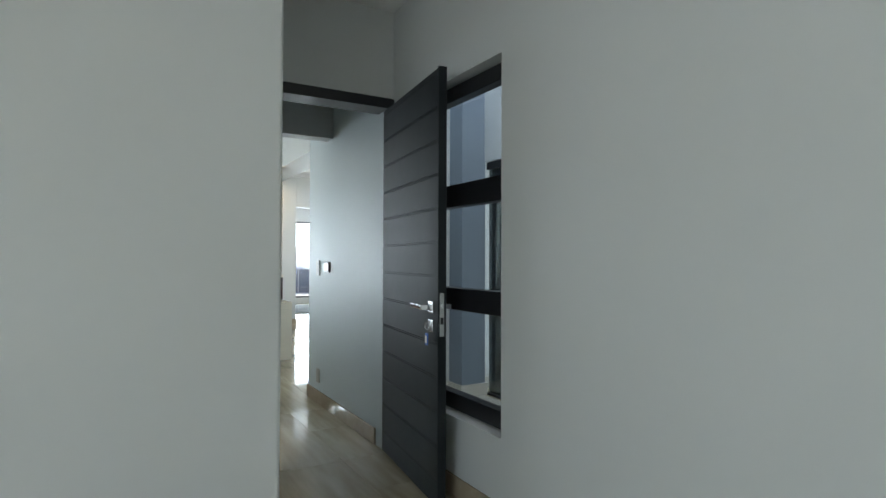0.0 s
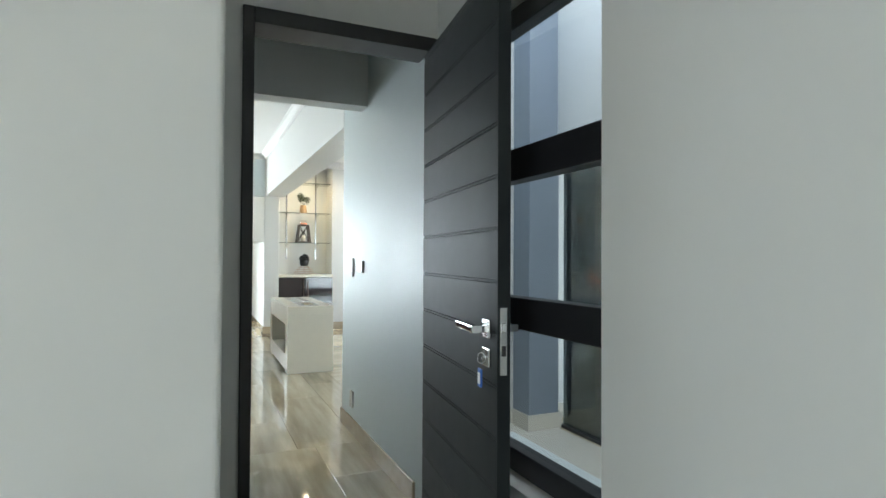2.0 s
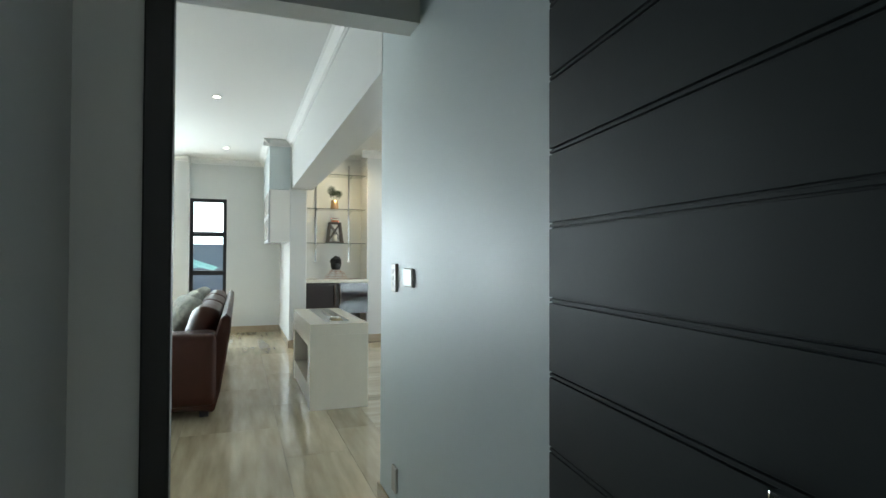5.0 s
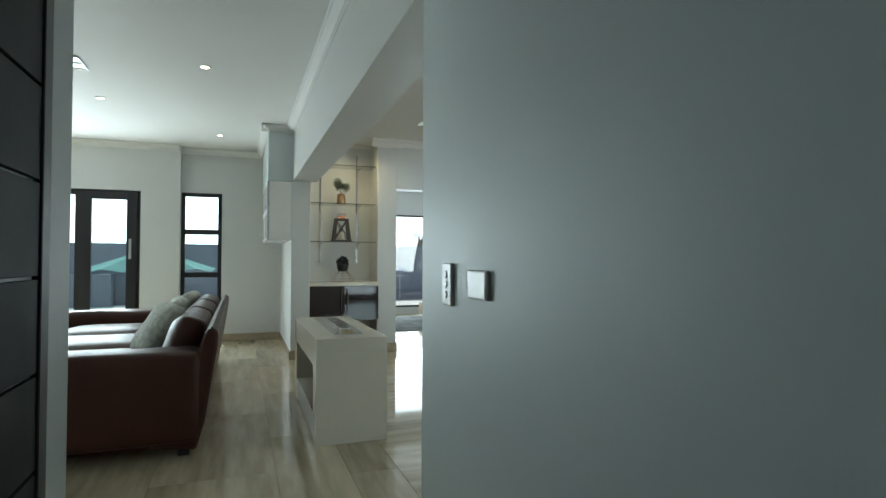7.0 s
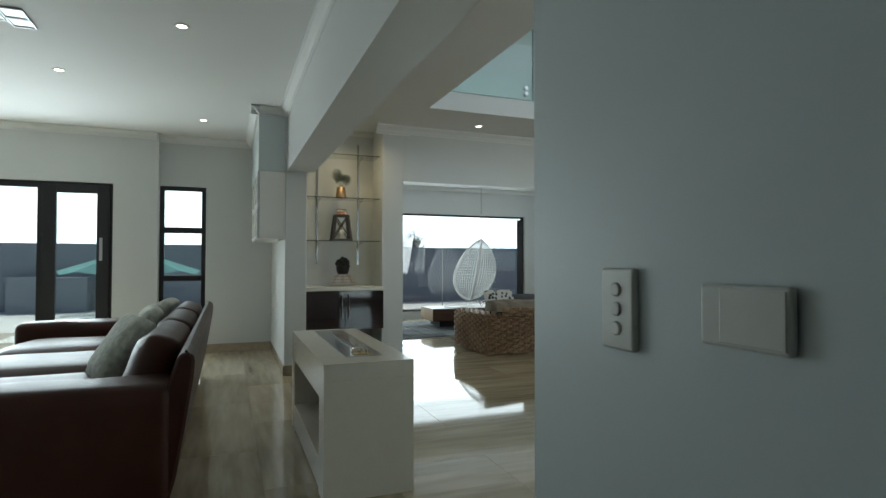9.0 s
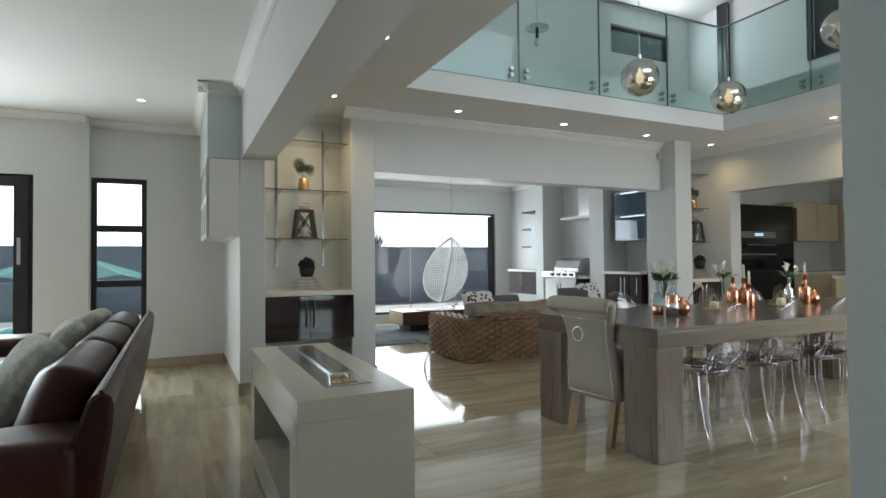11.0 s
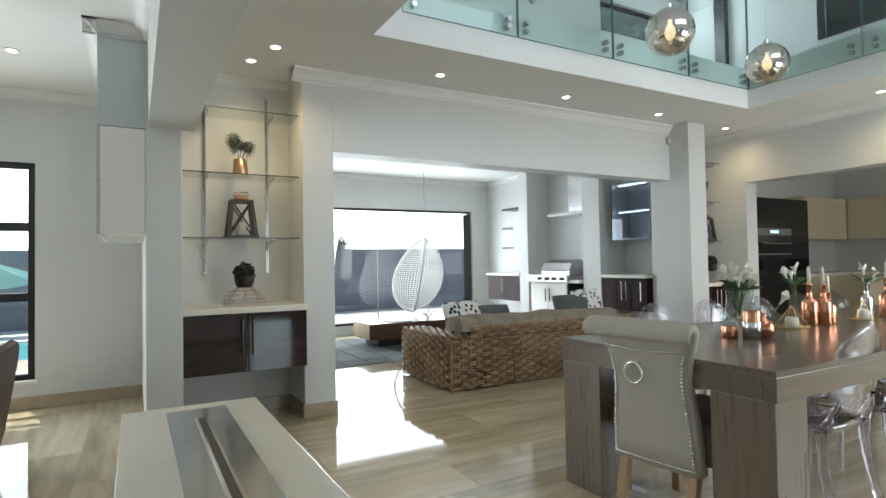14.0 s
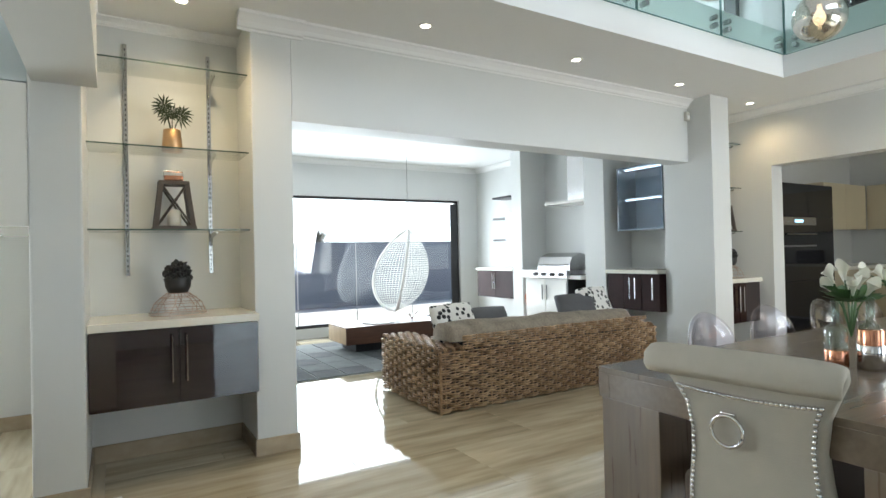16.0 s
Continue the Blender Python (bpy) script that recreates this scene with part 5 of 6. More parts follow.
for i in range(nu):
    for j in range(nv):
        thr.faces.new((grid[i][j], grid[i + 1][j], grid[i + 1][j + 1], grid[i][j + 1]))
for row in (grid[0], grid[-1]):
    thr.faces.new(row)
bmesh.ops.recalc_face_normals(thr, faces=thr.faces[:])
tagged(part("throw_blanket", thr, FUR, smooth=True), "taupe faux fur throw draped along the wicker sofa back", "blanket")

SPOT = bpy.data.materials.new("dalmatian_print")
SPOT.use_nodes = True
sn = SPOT.node_tree.nodes
vo, th2, tc, mx2 = sn.new("ShaderNodeTexVoronoi"), sn.new("ShaderNodeMath"), sn.new("ShaderNodeTexCoord"), sn.new("ShaderNodeMix")
socket(vo, "Scale", 19.0), socket(sn["Principled BSDF"], "Roughness", 0.85)
th2.operation = "LESS_THAN"
th2.inputs[1].default_value = 0.36
mx2.data_type = "RGBA"
mx2.inputs["A"].default_value, mx2.inputs["B"].default_value = (0.72, 0.70, 0.66, 1), (0.02, 0.02, 0.02, 1)
for a, b in ((tc.outputs["Object"], vo.inputs["Vector"]), (vo.outputs["Distance"], th2.inputs[0]), (th2.outputs[0], mx2.inputs["Factor"]), (mx2.outputs["Result"], sn["Principled BSDF"].inputs["Base Color"])):
    SPOT.node_tree.links.new(a, b)
for px, py, pz, rx, rz, mat, lb in ((4.50, 10.86, 0.43, 65, 8, SPOT, "white pillow with black spots on the wicker sofa"), (4.98, 11.05, 0.36, 60, -5, CHAR, "plain charcoal pillow on the wicker sofa"), (5.95, 10.92, 0.43, 62, -12, CHAR, "plain charcoal pillow on the wicker sofa"), (6.22, 10.95, 0.48, 65, 10, SPOT, "white pillow with black spots on the wicker sofa")):
    pl = tagged(part("throw_pillow", moved(cushion(0.42, 0.42, 0.15), pose(0, 0, -0.06)), mat, smooth=True), lb, "pillow", "pillows on the wicker sofa")
    pl.matrix_basis = pose(px, py, pz + 0.12, rx, 0, rz)

RUGM = material("slate_patchwork_rug", (0.13, 0.14, 0.14), 0.95, vary=0.3, grain=40, bump=0.4, bump_scale=200, random_tint=0.9, dark=(0.055, 0.06, 0.062))
rug = thing("rug", "dark slate patchwork rug with pale seams", "rug", at=(3.45, 12.1, 0))
part("rug_backing", boxes((0, 2.9, 0, 2.1, 0.001, 0.008)), PAINT, rug, "pale seams")
patch = mesh_of("patch", boxes((0.004, 0.286, 0.004, 0.346, 0.008, 0.014), bevel=0.002, segments=1), RUGM)
for i in range(10):
    for j in range(6):
        o = new("patch", patch)
        o.parent, o.matrix_basis = rug, pose(i * 0.29, j * 0.35, 0)

WALNUT = material("walnut_veneer", (0.13, 0.062, 0.036), 0.3, grain=10, stretch=(0.6, 5, 5), dark=(0.07, 0.032, 0.02))
ct = thing("coffee_table", "low walnut block coffee table on a dark plinth", "table", at=(4.42, 13.15, 0.0145))
part("tabletop", boxes((0, 1.35, 0, 0.62, 0.10, 0.31), bevel=0.004), WALNUT, ct)
part("end_grain", boxes((-0.003, 0.0, 0.01, 0.61, 0.11, 0.30)), OAK, ct, "pale oak end face")
part("plinth", boxes((0.15, 1.2, 0.08, 0.54, 0.0, 0.10)), FRAME, ct, "dark recessed plinth")
tray2 = tagged(part("serving_tray", lathe([(0, 0), (0.2, 0), (0.215, 0.012), (0.21, 0.013), (0.198, 0.004), (0, 0.004)], 32), PLASTIC, smooth=True), "shallow pale tray on the coffee table", "tray")
tray2.matrix_basis = pose(4.95, 13.42, 0.3255)
sc = thing("wire_sculpture", "small chrome branching ornament on the coffee table", "ornament", at=(5.45, 13.45, 0.3245))
for i in range(7):
    a = i * 0.9
    part("branch", tube([(0, 0, 0.0), (0.05 * math.cos(a), 0.05 * math.sin(a), 0.07), (0.10 * math.cos(a + 0.4), 0.10 * math.sin(a + 0.4), 0.03 + 0.015 * i)], 0.006, 6), CHROME, sc)

# hanging egg chair
egg = thing("egg_chair", "white woven hanging egg chair on a chain", "chair", at=(5.62, 14.0, 0.40))
bm = bmesh.new()
NU, NV = 36, 36
rows = []
for j in range(NV + 1):
    z = 1.12 * j / NV
    prof = (math.sin(math.pi * (j / NV) ** 0.82)) ** 0.62 if 0 < j < NV else 0.05
    r = 0.40 * max(prof, 0.10)
    off = 0.20 * (z - 0.70)
    rows.append([bm.verts.new((r * math.cos(a) + off, r * 0.85 * math.sin(a), z)) for a in [radians(-128 + 256 * i / NU + 20) for i in range(NU + 1)]])
for a, b in zip(rows, rows[1:]):
    for i in range(NU):
        bm.faces.new((a[i], a[i + 1], b[i + 1], b[i]))
border = tube([r[0].co for r in rows] + [r[-1].co for r in rows[::-1]], 0.022, 8, closed=True)
bmesh.ops.wireframe(bm, faces=bm.faces[:], thickness=0.0125, use_replace=True, use_even_offset=False)
ROPE = material("white_resin_weave", (0.80, 0.80, 0.78), 0.5, vary=0.04, grain=30)
part("egg_shell", bm, ROPE, egg, "white open weave shell")
part("egg_rim", border, ROPE, egg, smooth=True)
ch = bmesh.new()
for i in range(36):
    tube([(0.08 + 0.006 * math.cos(a) * (i % 2), 0.006 * math.cos(a) * ((i + 1) % 2), 1.12 + i * 0.03 + 0.017 * math.sin(a)) for a in [k * math.pi / 4 for k in range(8)]], 0.003, 4, ch, closed=True)
part("chain", ch, STEEL, egg, "steel chain")

# alcove cabinets, grill and hood


SATINCHERRY = material("dark_cherry_satin", (0.028, 0.011, 0.011), 0.38, vary=0.3, grain=8, spec=0.12)


def alcove(ya, yb, handles):
    c = thing("alcove_cabinet", "dark cherry gloss cabinet with steel handles, hung in an alcove", "cabinet", "alcove cabinets", at=(7.02, ya, 0.50))
    w = yb - ya
    part("cabinet_body", boxes((0.02, 0.425, 0.004, w - 0.004, 0, 0.405)), SATINCHERRY, c)
    n = len(handles)
    for i in range(n):
        d = part("cabinet_door", boxes((0, 0.018, 0.004 + i * w / n, (i + 1) * w / n - 0.004, 0.003, 0.402), bevel=0.002), SATINCHERRY, c)
        hy = handles[i] * w
        part("handle", tube([(-0.03, hy, 0.13), (-0.03, hy, 0.36)], 0.006, 8), CHROME, d, "steel bar handle")
    tagged(part("countertop", boxes((6.99, 7.448, ya + 0.001, yb - 0.001, 0.906, 0.946), bevel=0.003), STONE), "cream quartz counter in a lounge alcove", "countertop", "alcove counters")


alcove(13.275, 14.2, (0.47, 0.53))
alcove(10.805, 11.525, (0.1, 0.42, 0.52))
SLATE = material("slate_cabinet_back", (0.22, 0.27, 0.31), 0.3, vary=0.05)
wc = thing("glass_cabinet", "black framed glass wall cabinet with lit shelves", "cabinet", at=(7.12, 10.815, 1.39))
part("cabinet_back", boxes((0.30, 0.328, 0, 0.62, 0, 0.72)), SLATE, wc)
part("cabinet_frame", boxes((0, 0.30, 0, 0.015, 0, 0.72), (0, 0.30, 0.605, 0.62, 0, 0.72), (0, 0.30, 0.015, 0.605, 0, 0.015), (0, 0.30, 0.015, 0.605, 0.705, 0.72)), SATIN, wc)
part("shelf", boxes((0.01, 0.30, 0.015, 0.605, 0.36, 0.37)), GLASS_SHELF, wc)
part("door_glass", boxes((-0.006, 0, 0.0, 0.62, 0, 0.72)), pane_glass("smoked_pane", (0.62, 0.68, 0.74), 2.0), wc, "smoked glass door")
LED = glow("cool_strip_light", (0.85, 0.93, 1.0), 6.0)
part("light_strip", boxes((0.08, 0.095, 0.05, 0.57, 0.69, 0.70), (0.08, 0.095, 0.05, 0.57, 0.345, 0.355)), LED, wc, "cool white strip lights")
for z in (1.35, 1.68, 2.0):
    tagged(part("wall_shelf", boxes((7.18, 7.448, 13.56, 13.98, z, z + 0.03), bevel=0.003), FRAME), "dark floating shelf in the lounge alcove", "shelf", "alcove shelves")
gb = tagged(part("shelf_box", boxes((7.1, 7.448, 13.275, 13.555, 1.33, 1.78), bevel=0.004), material("frosted_cabinet", (0.45, 0.52, 0.58), 0.2)), "frosted glass wall box beside the shelves", "cabinet")

hood = thing("grill_hood", "white steel extractor hood with a tall flue over the grill", "hood", at=(7.0, 11.95, 1.76))
part("canopy", boxes((0.02, 0.44, -0.08, 0.64, 0.02, 0.055), bevel=0.006), WHITE, hood)
part("flue", boxes((0.16, 0.44, 0.0, 0.34, 0.055, 0.84), bevel=0.003), STEEL, hood, "steel flue")
grill = thing("gas_grill", "white and steel gas barbecue with a lid and control knobs", "barbecue", at=(6.88, 11.95, 0))
part("cabinet", boxes((0.05, 0.5, 0.14, 0.94, 0.06, 0.82), bevel=0.005), WHITE, grill)
for i in range(2):
    d = part("cabinet_door", boxes((0.035, 0.05, 0.15 + i * 0.395, 0.535 + i * 0.395, 0.08, 0.80), bevel=0.003), WHITE, grill)
    part("handle", tube([(0.015, 0.49 + i * 0.09, 0.55), (0.015, 0.49 + i * 0.09, 0.74)], 0.007, 8), FRAME, d, "dark bar handle")
part("side_panel", boxes((0.045, 0.5, 0.125, 0.14, 0.06, 0.82)), FRAME, grill, "black side panel")
part("side_shelf", boxes((0.06, 0.5, -0.08, 1.1, 0.82, 0.87), bevel=0.008), WHITE, grill)
part("control_panel", boxes((0.0, 0.06, 0.1, 0.98, 0.83, 0.93), bevel=0.006), STEEL, grill, "steel control panel")
for i in range(4):
    part("knob", tube([(0.0, 0.20 + i * 0.16, 0.88), (-0.03, 0.20 + i * 0.16, 0.88)], 0.022, 14), FRAME, grill, "black control knob")
part("lid", moved(prism([(0.08, 0.93), (0.5, 0.93), (0.5, 1.02), (0.42, 1.11), (0.26, 1.15), (0.13, 1.10), (0.08, 1.01)], 0, 0.60, "y"), pose(0, 0.13, 0)), STEEL, grill, "brushed steel lid")
part("lid_handle", tube([(0.045, 0.18, 1.0), (0.045, 0.68, 1.0)], 0.011, 8), CHROME, grill, "chrome lid handle")
for i in range(4):
    part("wheel", tube([(0.1 + 0.32 * (i % 2), 0.2 + 0.66 * (i // 2) - 0.015, 0.03), (0.1 + 0.32 * (i % 2), 0.2 + 0.66 * (i // 2) + 0.015, 0.03)], 0.03, 12), FRAME, grill)
hose = tagged(part("gas_hose", tube([(7.05, 13.0, 0.75), (7.02, 13.02, 0.55), (7.04, 13.0, 0.3), (7.03, 13.01, 0.0)], 0.009, 8), material("orange_rubber", (0.55, 0.13, 0.03), 0.5)), "orange rubber gas hose hanging beside the grill", "hose")

# wide lounge window
glazed("window_6", "wide black framed lounge window with frameless glass panels", 3.3, 7.09, 14.88, 0.14, 2.06, (), (), 0.035, glass=pane_glass("reflective_pane", (0.93, 0.95, 0.96), 2.2))
structure("window_track", boxes((3.335, 7.055, 14.82, 14.85, 0.14, 0.16), (6.93, 7.055, 14.83, 14.85, 0.16, 2.0)), FRAME, "dark sliding track and stacked frames")
for jx in (4.35, 5.25, 6.2):
    structure("glass_joint", boxes((jx - 0.006, jx + 0.006, 14.865, 14.872, 0.175, 1.36)), SATIN, "pale joint between glass panels")


# ---- kitchen, seen through its opening ----
BEIGE = material("cream_gloss_lacquer", (0.62, 0.55, 0.40), 0.15, vary=0.02, grain=3, coat=0.3)
OVEN = material("black_oven_glass", (0.012, 0.012, 0.014), 0.05, vary=0.1)
tower = thing("oven_tower", "tall black gloss oven tower with a steel-trimmed oven", "oven", at=(8.24, 10.22, 0))
part("tower_body", boxes((0, 1.18, 0.02, 0.72, 0, 1.87)), GABLE, tower)
part("top_door", boxes((0.004, 1.176, 0, 0.018, 1.50, 1.866), bevel=0.002), OVEN, tower)
part("lower_door", boxes((0.004, 1.176, 0, 0.018, 0.004, 0.78), bevel=0.002), OVEN, tower)
part("side_door", boxes((0.78, 1.176, 0, 0.018, 0.785, 1.495), bevel=0.002), OVEN, tower)
ov = part("oven_front", boxes((0.004, 0.775, -0.006, 0.018, 0.785, 1.495), bevel=0.003), OVEN, tower, "black glass oven front")
part("oven_trim", boxes((0.02, 0.76, -0.012, -0.006, 1.40, 1.49), (0.02, 0.76, -0.012, -0.006, 1.16, 1.18)), STEEL, ov, "steel trim")
part("oven_handle", tube([(0.08, -0.04, 1.30), (0.70, -0.04, 1.30)], 0.01, 8), STEEL, ov, "steel oven handle")
part("oven_display", boxes((0.3, 0.48, -0.014, -0.012, 1.43, 1.465)), glow("oven_clock", (0.5, 0.75, 1.0), 1.0), ov, "lit clock")


def units(name, label, x0, y0, x1, y1, z0, z1, n, face, mat, group):
    """A row of cabinets, each a thing of its own; face: the way their doors look."""
    for i in range(n):
        if face == "-x":
            a, b = y0 + (y1 - y0) * i / n, y0 + (y1 - y0) * (i + 1) / n
            body, front = (x0 + 0.02, x1, a + 0.001, b - 0.001, z0, z1), (x0, x0 + 0.018, a + 0.003, b - 0.003, z0 + 0.003, z1 - 0.003)
        else:
            a, b = x0 + (x1 - x0) * i / n, x0 + (x1 - x0) * (i + 1) / n
            body, front = (a + 0.001, b - 0.001, y0 + 0.02, y1, z0, z1), (a + 0.003, b - 0.003, y0, y0 + 0.018, z0 + 0.003, z1 - 0.003)
        c = thing(name, label, "cabinet", group)
        part("cabinet_body", boxes(body), mat, c)
        part("cabinet_door", boxes(front, bevel=0.002), mat, c)


units("base_cabinet", "cream gloss kitchen base cabinet", 9.45, 10.30, 11.0, 10.94, 0.1, 0.86, 3, "-y", BEIGE, "kitchen base cabinets")
units("base_cabinet", "cream gloss kitchen base cabinet", 11.0, 6.0, 11.59, 10.94, 0.1, 0.86, 7, "-x", BEIGE, "kitchen base cabinets")
units("upper_cabinet", "cream gloss kitchen wall cabinet", 11.24, 6.0, 11.59, 10.6, 1.38, 2.0, 6, "-x", BEIGE, "kitchen wall cabinets")
units("upper_cabinet", "cream gloss kitchen wall cabinet", 10.05, 10.6, 11.22, 10.94, 1.38, 2.0, 2, "-y", BEIGE, "kitchen wall cabinets")
units("dark_wall_cabinet", "taupe gloss kitchen wall cabinet", 9.45, 10.55, 10.04, 10.94, 1.38, 1.9, 1, "-y", WALNUT, "kitchen wall cabinets")
tagged(part("worktop", boxes((9.43, 11.59, 10.27, 10.945, 0.86, 0.9), (10.97, 11.59, 6.0, 10.27, 0.86, 0.9), bevel=0.002, segments=1), STONE), "cream stone kitchen worktop", "worktop")
pen = thing("kitchen_island", "cream gloss kitchen island with a stone top", "island", at=(8.75, 6.2, 0))
part("island_body", boxes((0.03, 0.9, 0.03, 3.1, 0, 0.85)), BEIGE, pen)
for i in range(5):
    part("drawer_front", boxes((0.012, 0.03, 0.04 + i * 0.612, 0.64 + i * 0.612, 0.1, 0.44), (0.012, 0.03, 0.04 + i * 0.612, 0.64 + i * 0.612, 0.45, 0.83), bevel=0.002), BEIGE, pen)
part("island_top", boxes((0, 0.95, 0, 3.13, 0.85, 0.89), bevel=0.003), STONE, pen)
kp = thing("kitchen_pendant", "clear glass bulb pendant over the kitchen island, lit", "pendant lamp", at=(9.5, 9.25, 1.88))
part("glass_shade", lathe([(0.03, 0.11), (0.035, 0.09), (0.075, 0.04), (0.085, -0.01), (0.07, -0.06), (0.03, -0.09), (0.0, -0.095)], 24), CLEARGLASS, kp, "clear glass shade", smooth=True)
part("bulb", lathe([(0, -0.04), (0.03, -0.03), (0.035, 0.0), (0.02, 0.045), (0, 0.05)], 16), glow("pendant_bulb", (1.0, 0.83, 0.55), 9.0), kp, "glowing bulb", smooth=True)
part("socket_cap", tube([(0, 0, 0.10), (0, 0, 0.18)], 0.03, 14), FRAME, kp)
part("cord", tube([(0, 0, 0.18), (0, 0, DIN - 1.88)], 0.003, 6), FRAME, kp)
for nm, lb, x, y, w, d, h, mat in (("toaster", "black toaster on the kitchen worktop", 11.15, 8.9, 0.2, 0.34, 0.2, OVEN), ("kettle_base", "dark coffee maker on the kitchen worktop", 9.7, 10.55, 0.22, 0.28, 0.26, OVEN), ("bread_bin", "brown wooden bread bin on the kitchen worktop", 11.2, 8.0, 0.25, 0.4, 0.2, WALNUT)):
    t = thing(nm, lb, nm.split("_")[0], at=(x, y, 0.9))
    part("body", boxes((0, w, 0, d, 0.01, h), bevel=0.03, segments=3), mat, t)
    part("trim", boxes((-0.004, 0.0, d * 0.2, d * 0.8, 0.05, 0.07)), STEEL, t)

# unseen windows behind the walk, added as openings for the fill lamps
glazed("window_7", "unseen black dining room window, added for its fill lamp", 5.65, 7.75, 5.0, 0.35, 2.15, (6.7,), ())
glazed("window_8", "unseen black window above the void, added for its fill lamp", 3.05, 6.95, 4.85, 3.65, 5.35, (4.35, 5.65), ())
glazed("window_9", "unseen black kitchen window, added for its fill lamp", 8.95, 10.65, 5.0, 1.05, 2.15, (9.8,), ())
glazed("window_10", "unseen black framed entrance glazing, added for its fill lamp", 3.25, 4.95, 0.9, 0.0, 2.65, (4.1,), ())
bw = tagged(new("window_11"), "unseen black bedroom window, added for its fill lamp", "window", kind="structure")
part("window_frame", boxes((-2.83, -2.77, -1.85, -1.80, 0.15, 2.05), (-2.83, -2.77, 0.20, 0.25, 0.15, 2.05), (-2.83, -2.77, -1.80, 0.20, 0.15, 0.20), (-2.83, -2.77, -1.80, 0.20, 2.0, 2.05)), FRAME, bw)

# ---- terrace ----
POOL = material("pool_water", (0.16, 0.54, 0.60), 0.05, vary=0.2, grain=3, bump=0.3, bump_scale=3)
structure("pool", boxes((-1.45, 0.6, 14.0, 17.2, -0.06, -0.022)), POOL, "turquoise pool water")
structure("pool_coping", boxes((-1.75, 0.9, 13.7, 14.0, -0.1, 0.0), (-1.75, 0.9, 17.2, 17.5, -0.1, 0.0), (-1.75, -1.45, 14.0, 17.2, -0.1, 0.0), (0.6, 0.9, 14.0, 17.2, -0.1, 0.0), bevel=0.008), PAVING, "pale pool coping")
TEAL = material("turquoise_canvas", (0.36, 0.64, 0.62), 0.8, vary=0.08, grain=12)
um = thing("sun_umbrella", "turquoise canvas umbrella beside the pool, half folded", "umbrella", at=(-0.75, 18.3, 0))
part("pole", tube([(0, 0, 0), (0, 0, 1.4)], 0.02, 10), STEEL, um)
part("base", lathe([(0, 0), (0.24, 0), (0.24, 0.05), (0.06, 0.08), (0, 0.08)], 20), BLACK, um)
cv = bmesh.new()
apex = cv.verts.new((0, 0, 1.38))
rim = [cv.verts.new((1.4 * math.cos(i * math.pi / 8), 0.5 * math.sin(i * math.pi / 8), 0.82 if i % 2 else 0.9)) for i in range(16)]
for i in range(16):
    cv.faces.new((apex, rim[i], rim[(i + 1) % 16]))
bmesh.ops.solidify(cv, geom=cv.faces[:], thickness=0.01)
part("canopy", cv, TEAL, um, "turquoise canvas canopy")
for sx, w, z in ((-3.2, 1.5, 0.75),):
    tagged(part("terrace_planter", boxes((sx, sx + w, 18.9, 19.4, -0.03, z), bevel=0.01), FENCE), "slate blue plastered planter against the boundary wall", "planter", "terrace planters")
tree = thing("tree", "small leafless-looking pale tree beyond the boundary wall", "tree", at=(7.5, 24.0, -0.03))
BARK = material("grey_bark", (0.22, 0.18, 0.15), 0.9, vary=0.2, grain=15)
part("trunk", tube([(0, 0, 0), (0.05, 0, 0.9), (0.0, 0.05, 1.7)], [0.12, 0.09, 0.06], 8), BARK, tree)
tw, lv = bmesh.new(), bmesh.new()
rnd = random.Random(5)
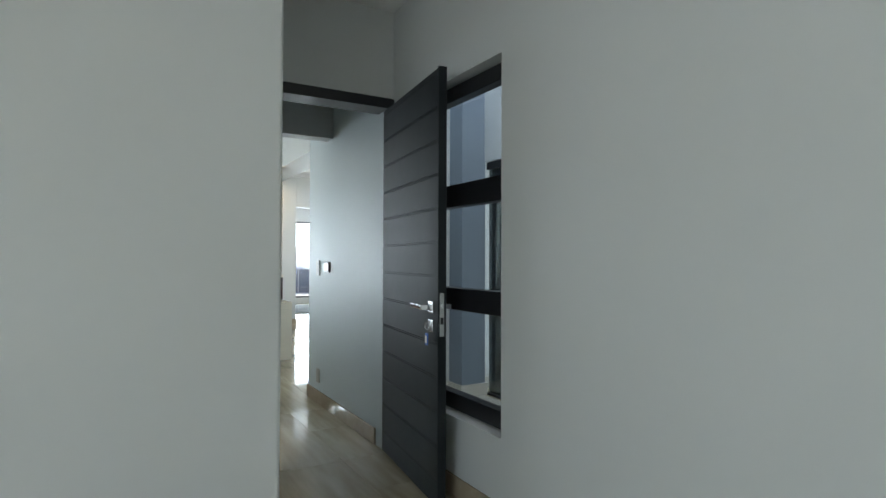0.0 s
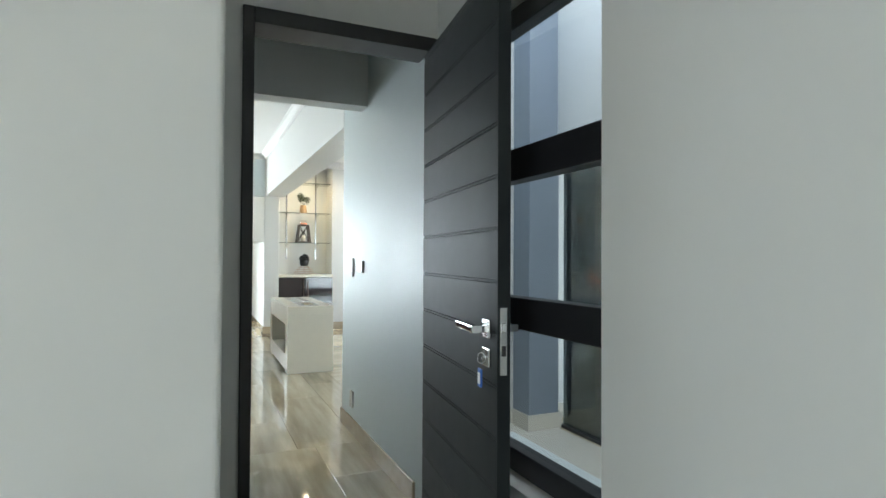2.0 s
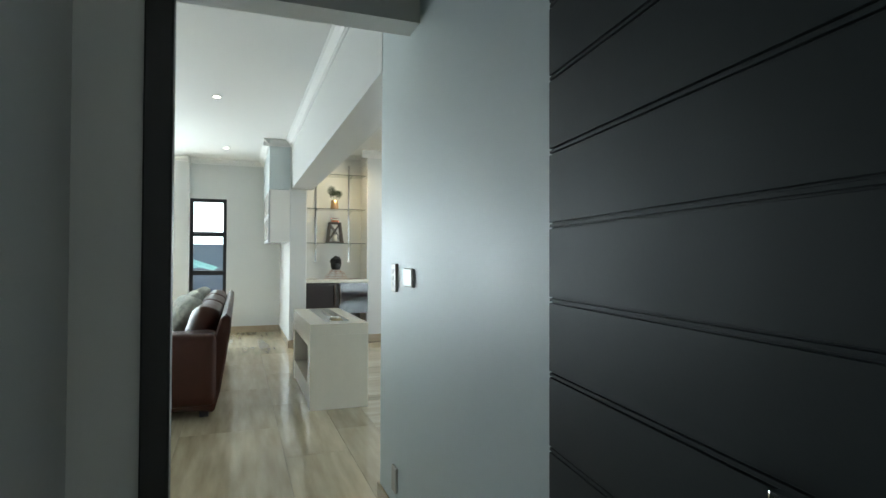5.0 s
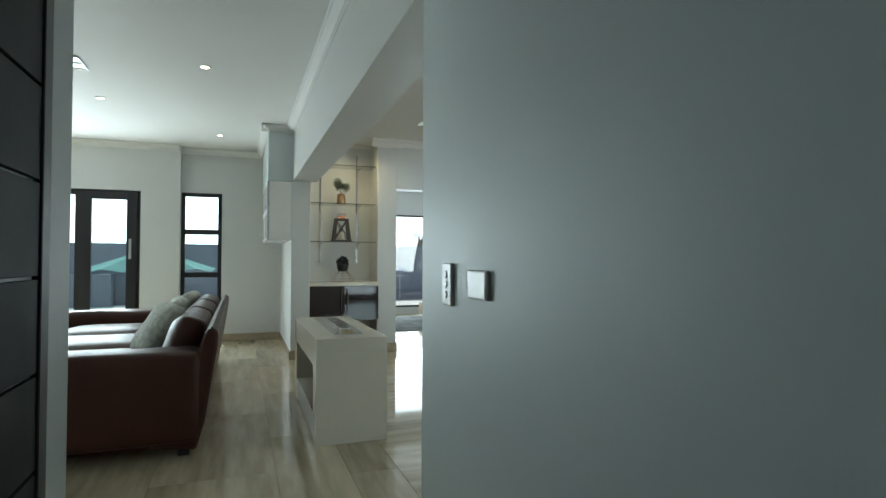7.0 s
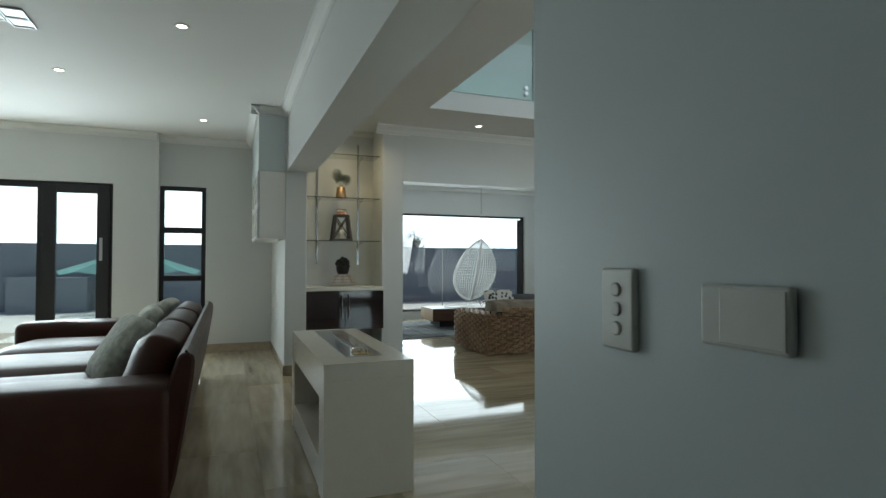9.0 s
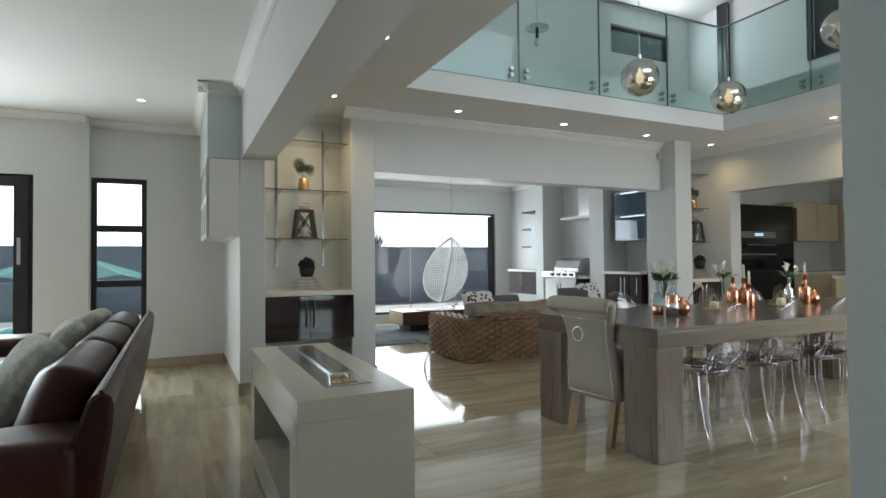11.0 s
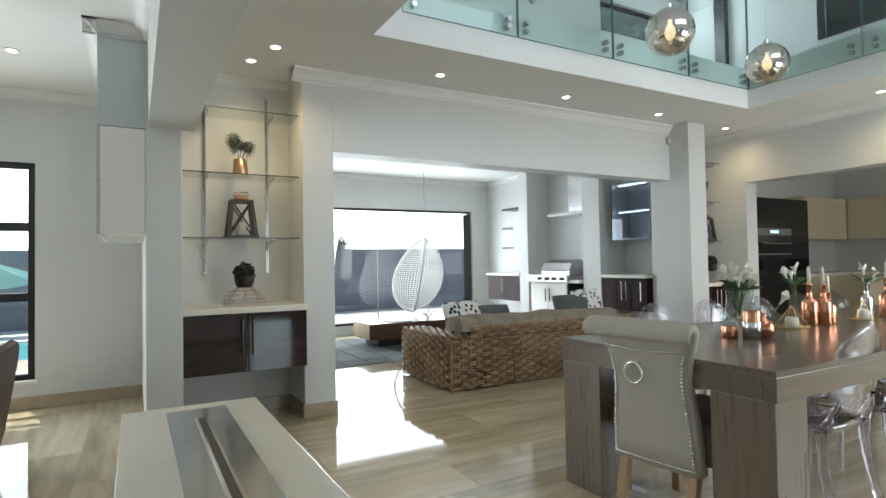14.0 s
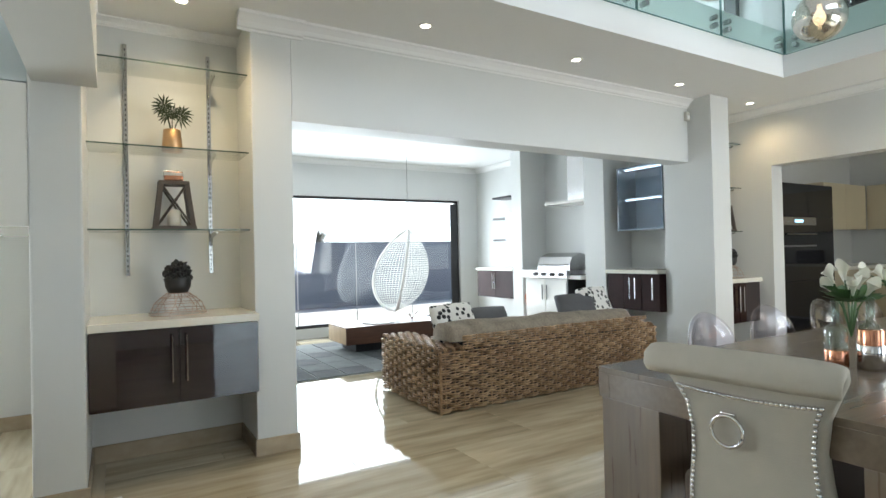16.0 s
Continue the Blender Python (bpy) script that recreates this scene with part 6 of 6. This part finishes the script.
for i in range(26):
    a, e = rnd.uniform(0, 6.28), rnd.uniform(0.3, 1.3)
    l = rnd.uniform(0.6, 1.2)
    p1 = Vector((math.cos(a) * math.cos(e), math.sin(a) * math.cos(e), math.sin(e))) * l * 0.55 + Vector((0, 0, 1.4))
    p2 = p1 + Vector((rnd.uniform(-0.3, 0.3), rnd.uniform(-0.3, 0.3), rnd.uniform(0.1, 0.4))) * l
    tube([(0, 0.03, rnd.uniform(1.1, 1.6)), p1, p2], [0.03, 0.018, 0.006], 5, tw)
    for k in range(40):
        c = p1.lerp(p2, rnd.random()) + Vector((rnd.gauss(0, 0.10), rnd.gauss(0, 0.10), rnd.gauss(0, 0.08)))
        u = Vector((rnd.uniform(-1, 1), rnd.uniform(-1, 1), rnd.uniform(-1, 1))).normalized() * 0.035
        w = u.orthogonal().normalized() * 0.014
        lv.faces.new([lv.verts.new(q) for q in (c - u, c + w, c + u, c - w)])
part("limbs", tw, BARK, tree)
part("crown", lv, GREEN, tree)

# ---- polished wood-look floor tiles ----
floor = bpy.data.objects["floor"]
TL, TW, J = 1.2, 0.6, 0.0007


def lay(x0, x1, y0, y1, along, mat=TILE):
    """Tiles in a running bond over a rectangle, cut at its edges; along: the way that the grain runs."""
    ln, wd = (TL, TW)
    across0, across1, a0, a1 = (y0, y1, x0, x1) if along == "x" else (x0, x1, y0, y1)
    r = 0
    v = across0
    while v < across1 - 0.01:
        v2 = min(v + wd, across1)
        u = a0 - (r % 2) * ln / 2
        while u < a1 - 0.01:
            ua, ub = max(u, a0), min(u + ln, a1)
            if ub - ua > 0.01:
                key = (round(ub - ua, 3), round(v2 - v, 3), mat.name)
                if key not in TILES:
                    TILES[key] = mesh_of("tile", boxes((J - key[0] / 2, key[0] / 2 - J, J - key[1] / 2, key[1] / 2 - J, -0.006, 0.0), bevel=0.0007, segments=1), mat)
                o = new("tile", TILES[key])
                o.parent = floor
                cu, cv2 = (ua + ub) / 2, (v + v2) / 2
                o.matrix_basis = pose(cu, cv2, 0) if along == "x" else pose(cv2, cu, 0, 0, 0, 90)
            u += ln
        v = v2
        r += 1


TILES = {}
lay(-3.4, 1.765, 4.94, 11.85, "y")
lay(0.9, 1.765, 3.85, 4.94, "y")
lay(-2.7, 1.80, -2.0, 3.85, "y")
lay(1.765, 2.02, 5.38, 10.75, "y")
lay(2.02, 7.9, 5.0, 10.55, "x")
lay(2.02, 3.03, 10.55, 10.75, "x")
lay(3.03, 7.45, 10.55, 14.8, "x")
lay(7.45, 7.9, 10.55, 10.75, "x")
lay(7.9, 11.6, 5.0, 10.95, "x")
lay(2.02, 3.04, 1.0, 5.0, "x", PALETILE)
lay(3.04, 5.4, 1.0, 5.0, "x")
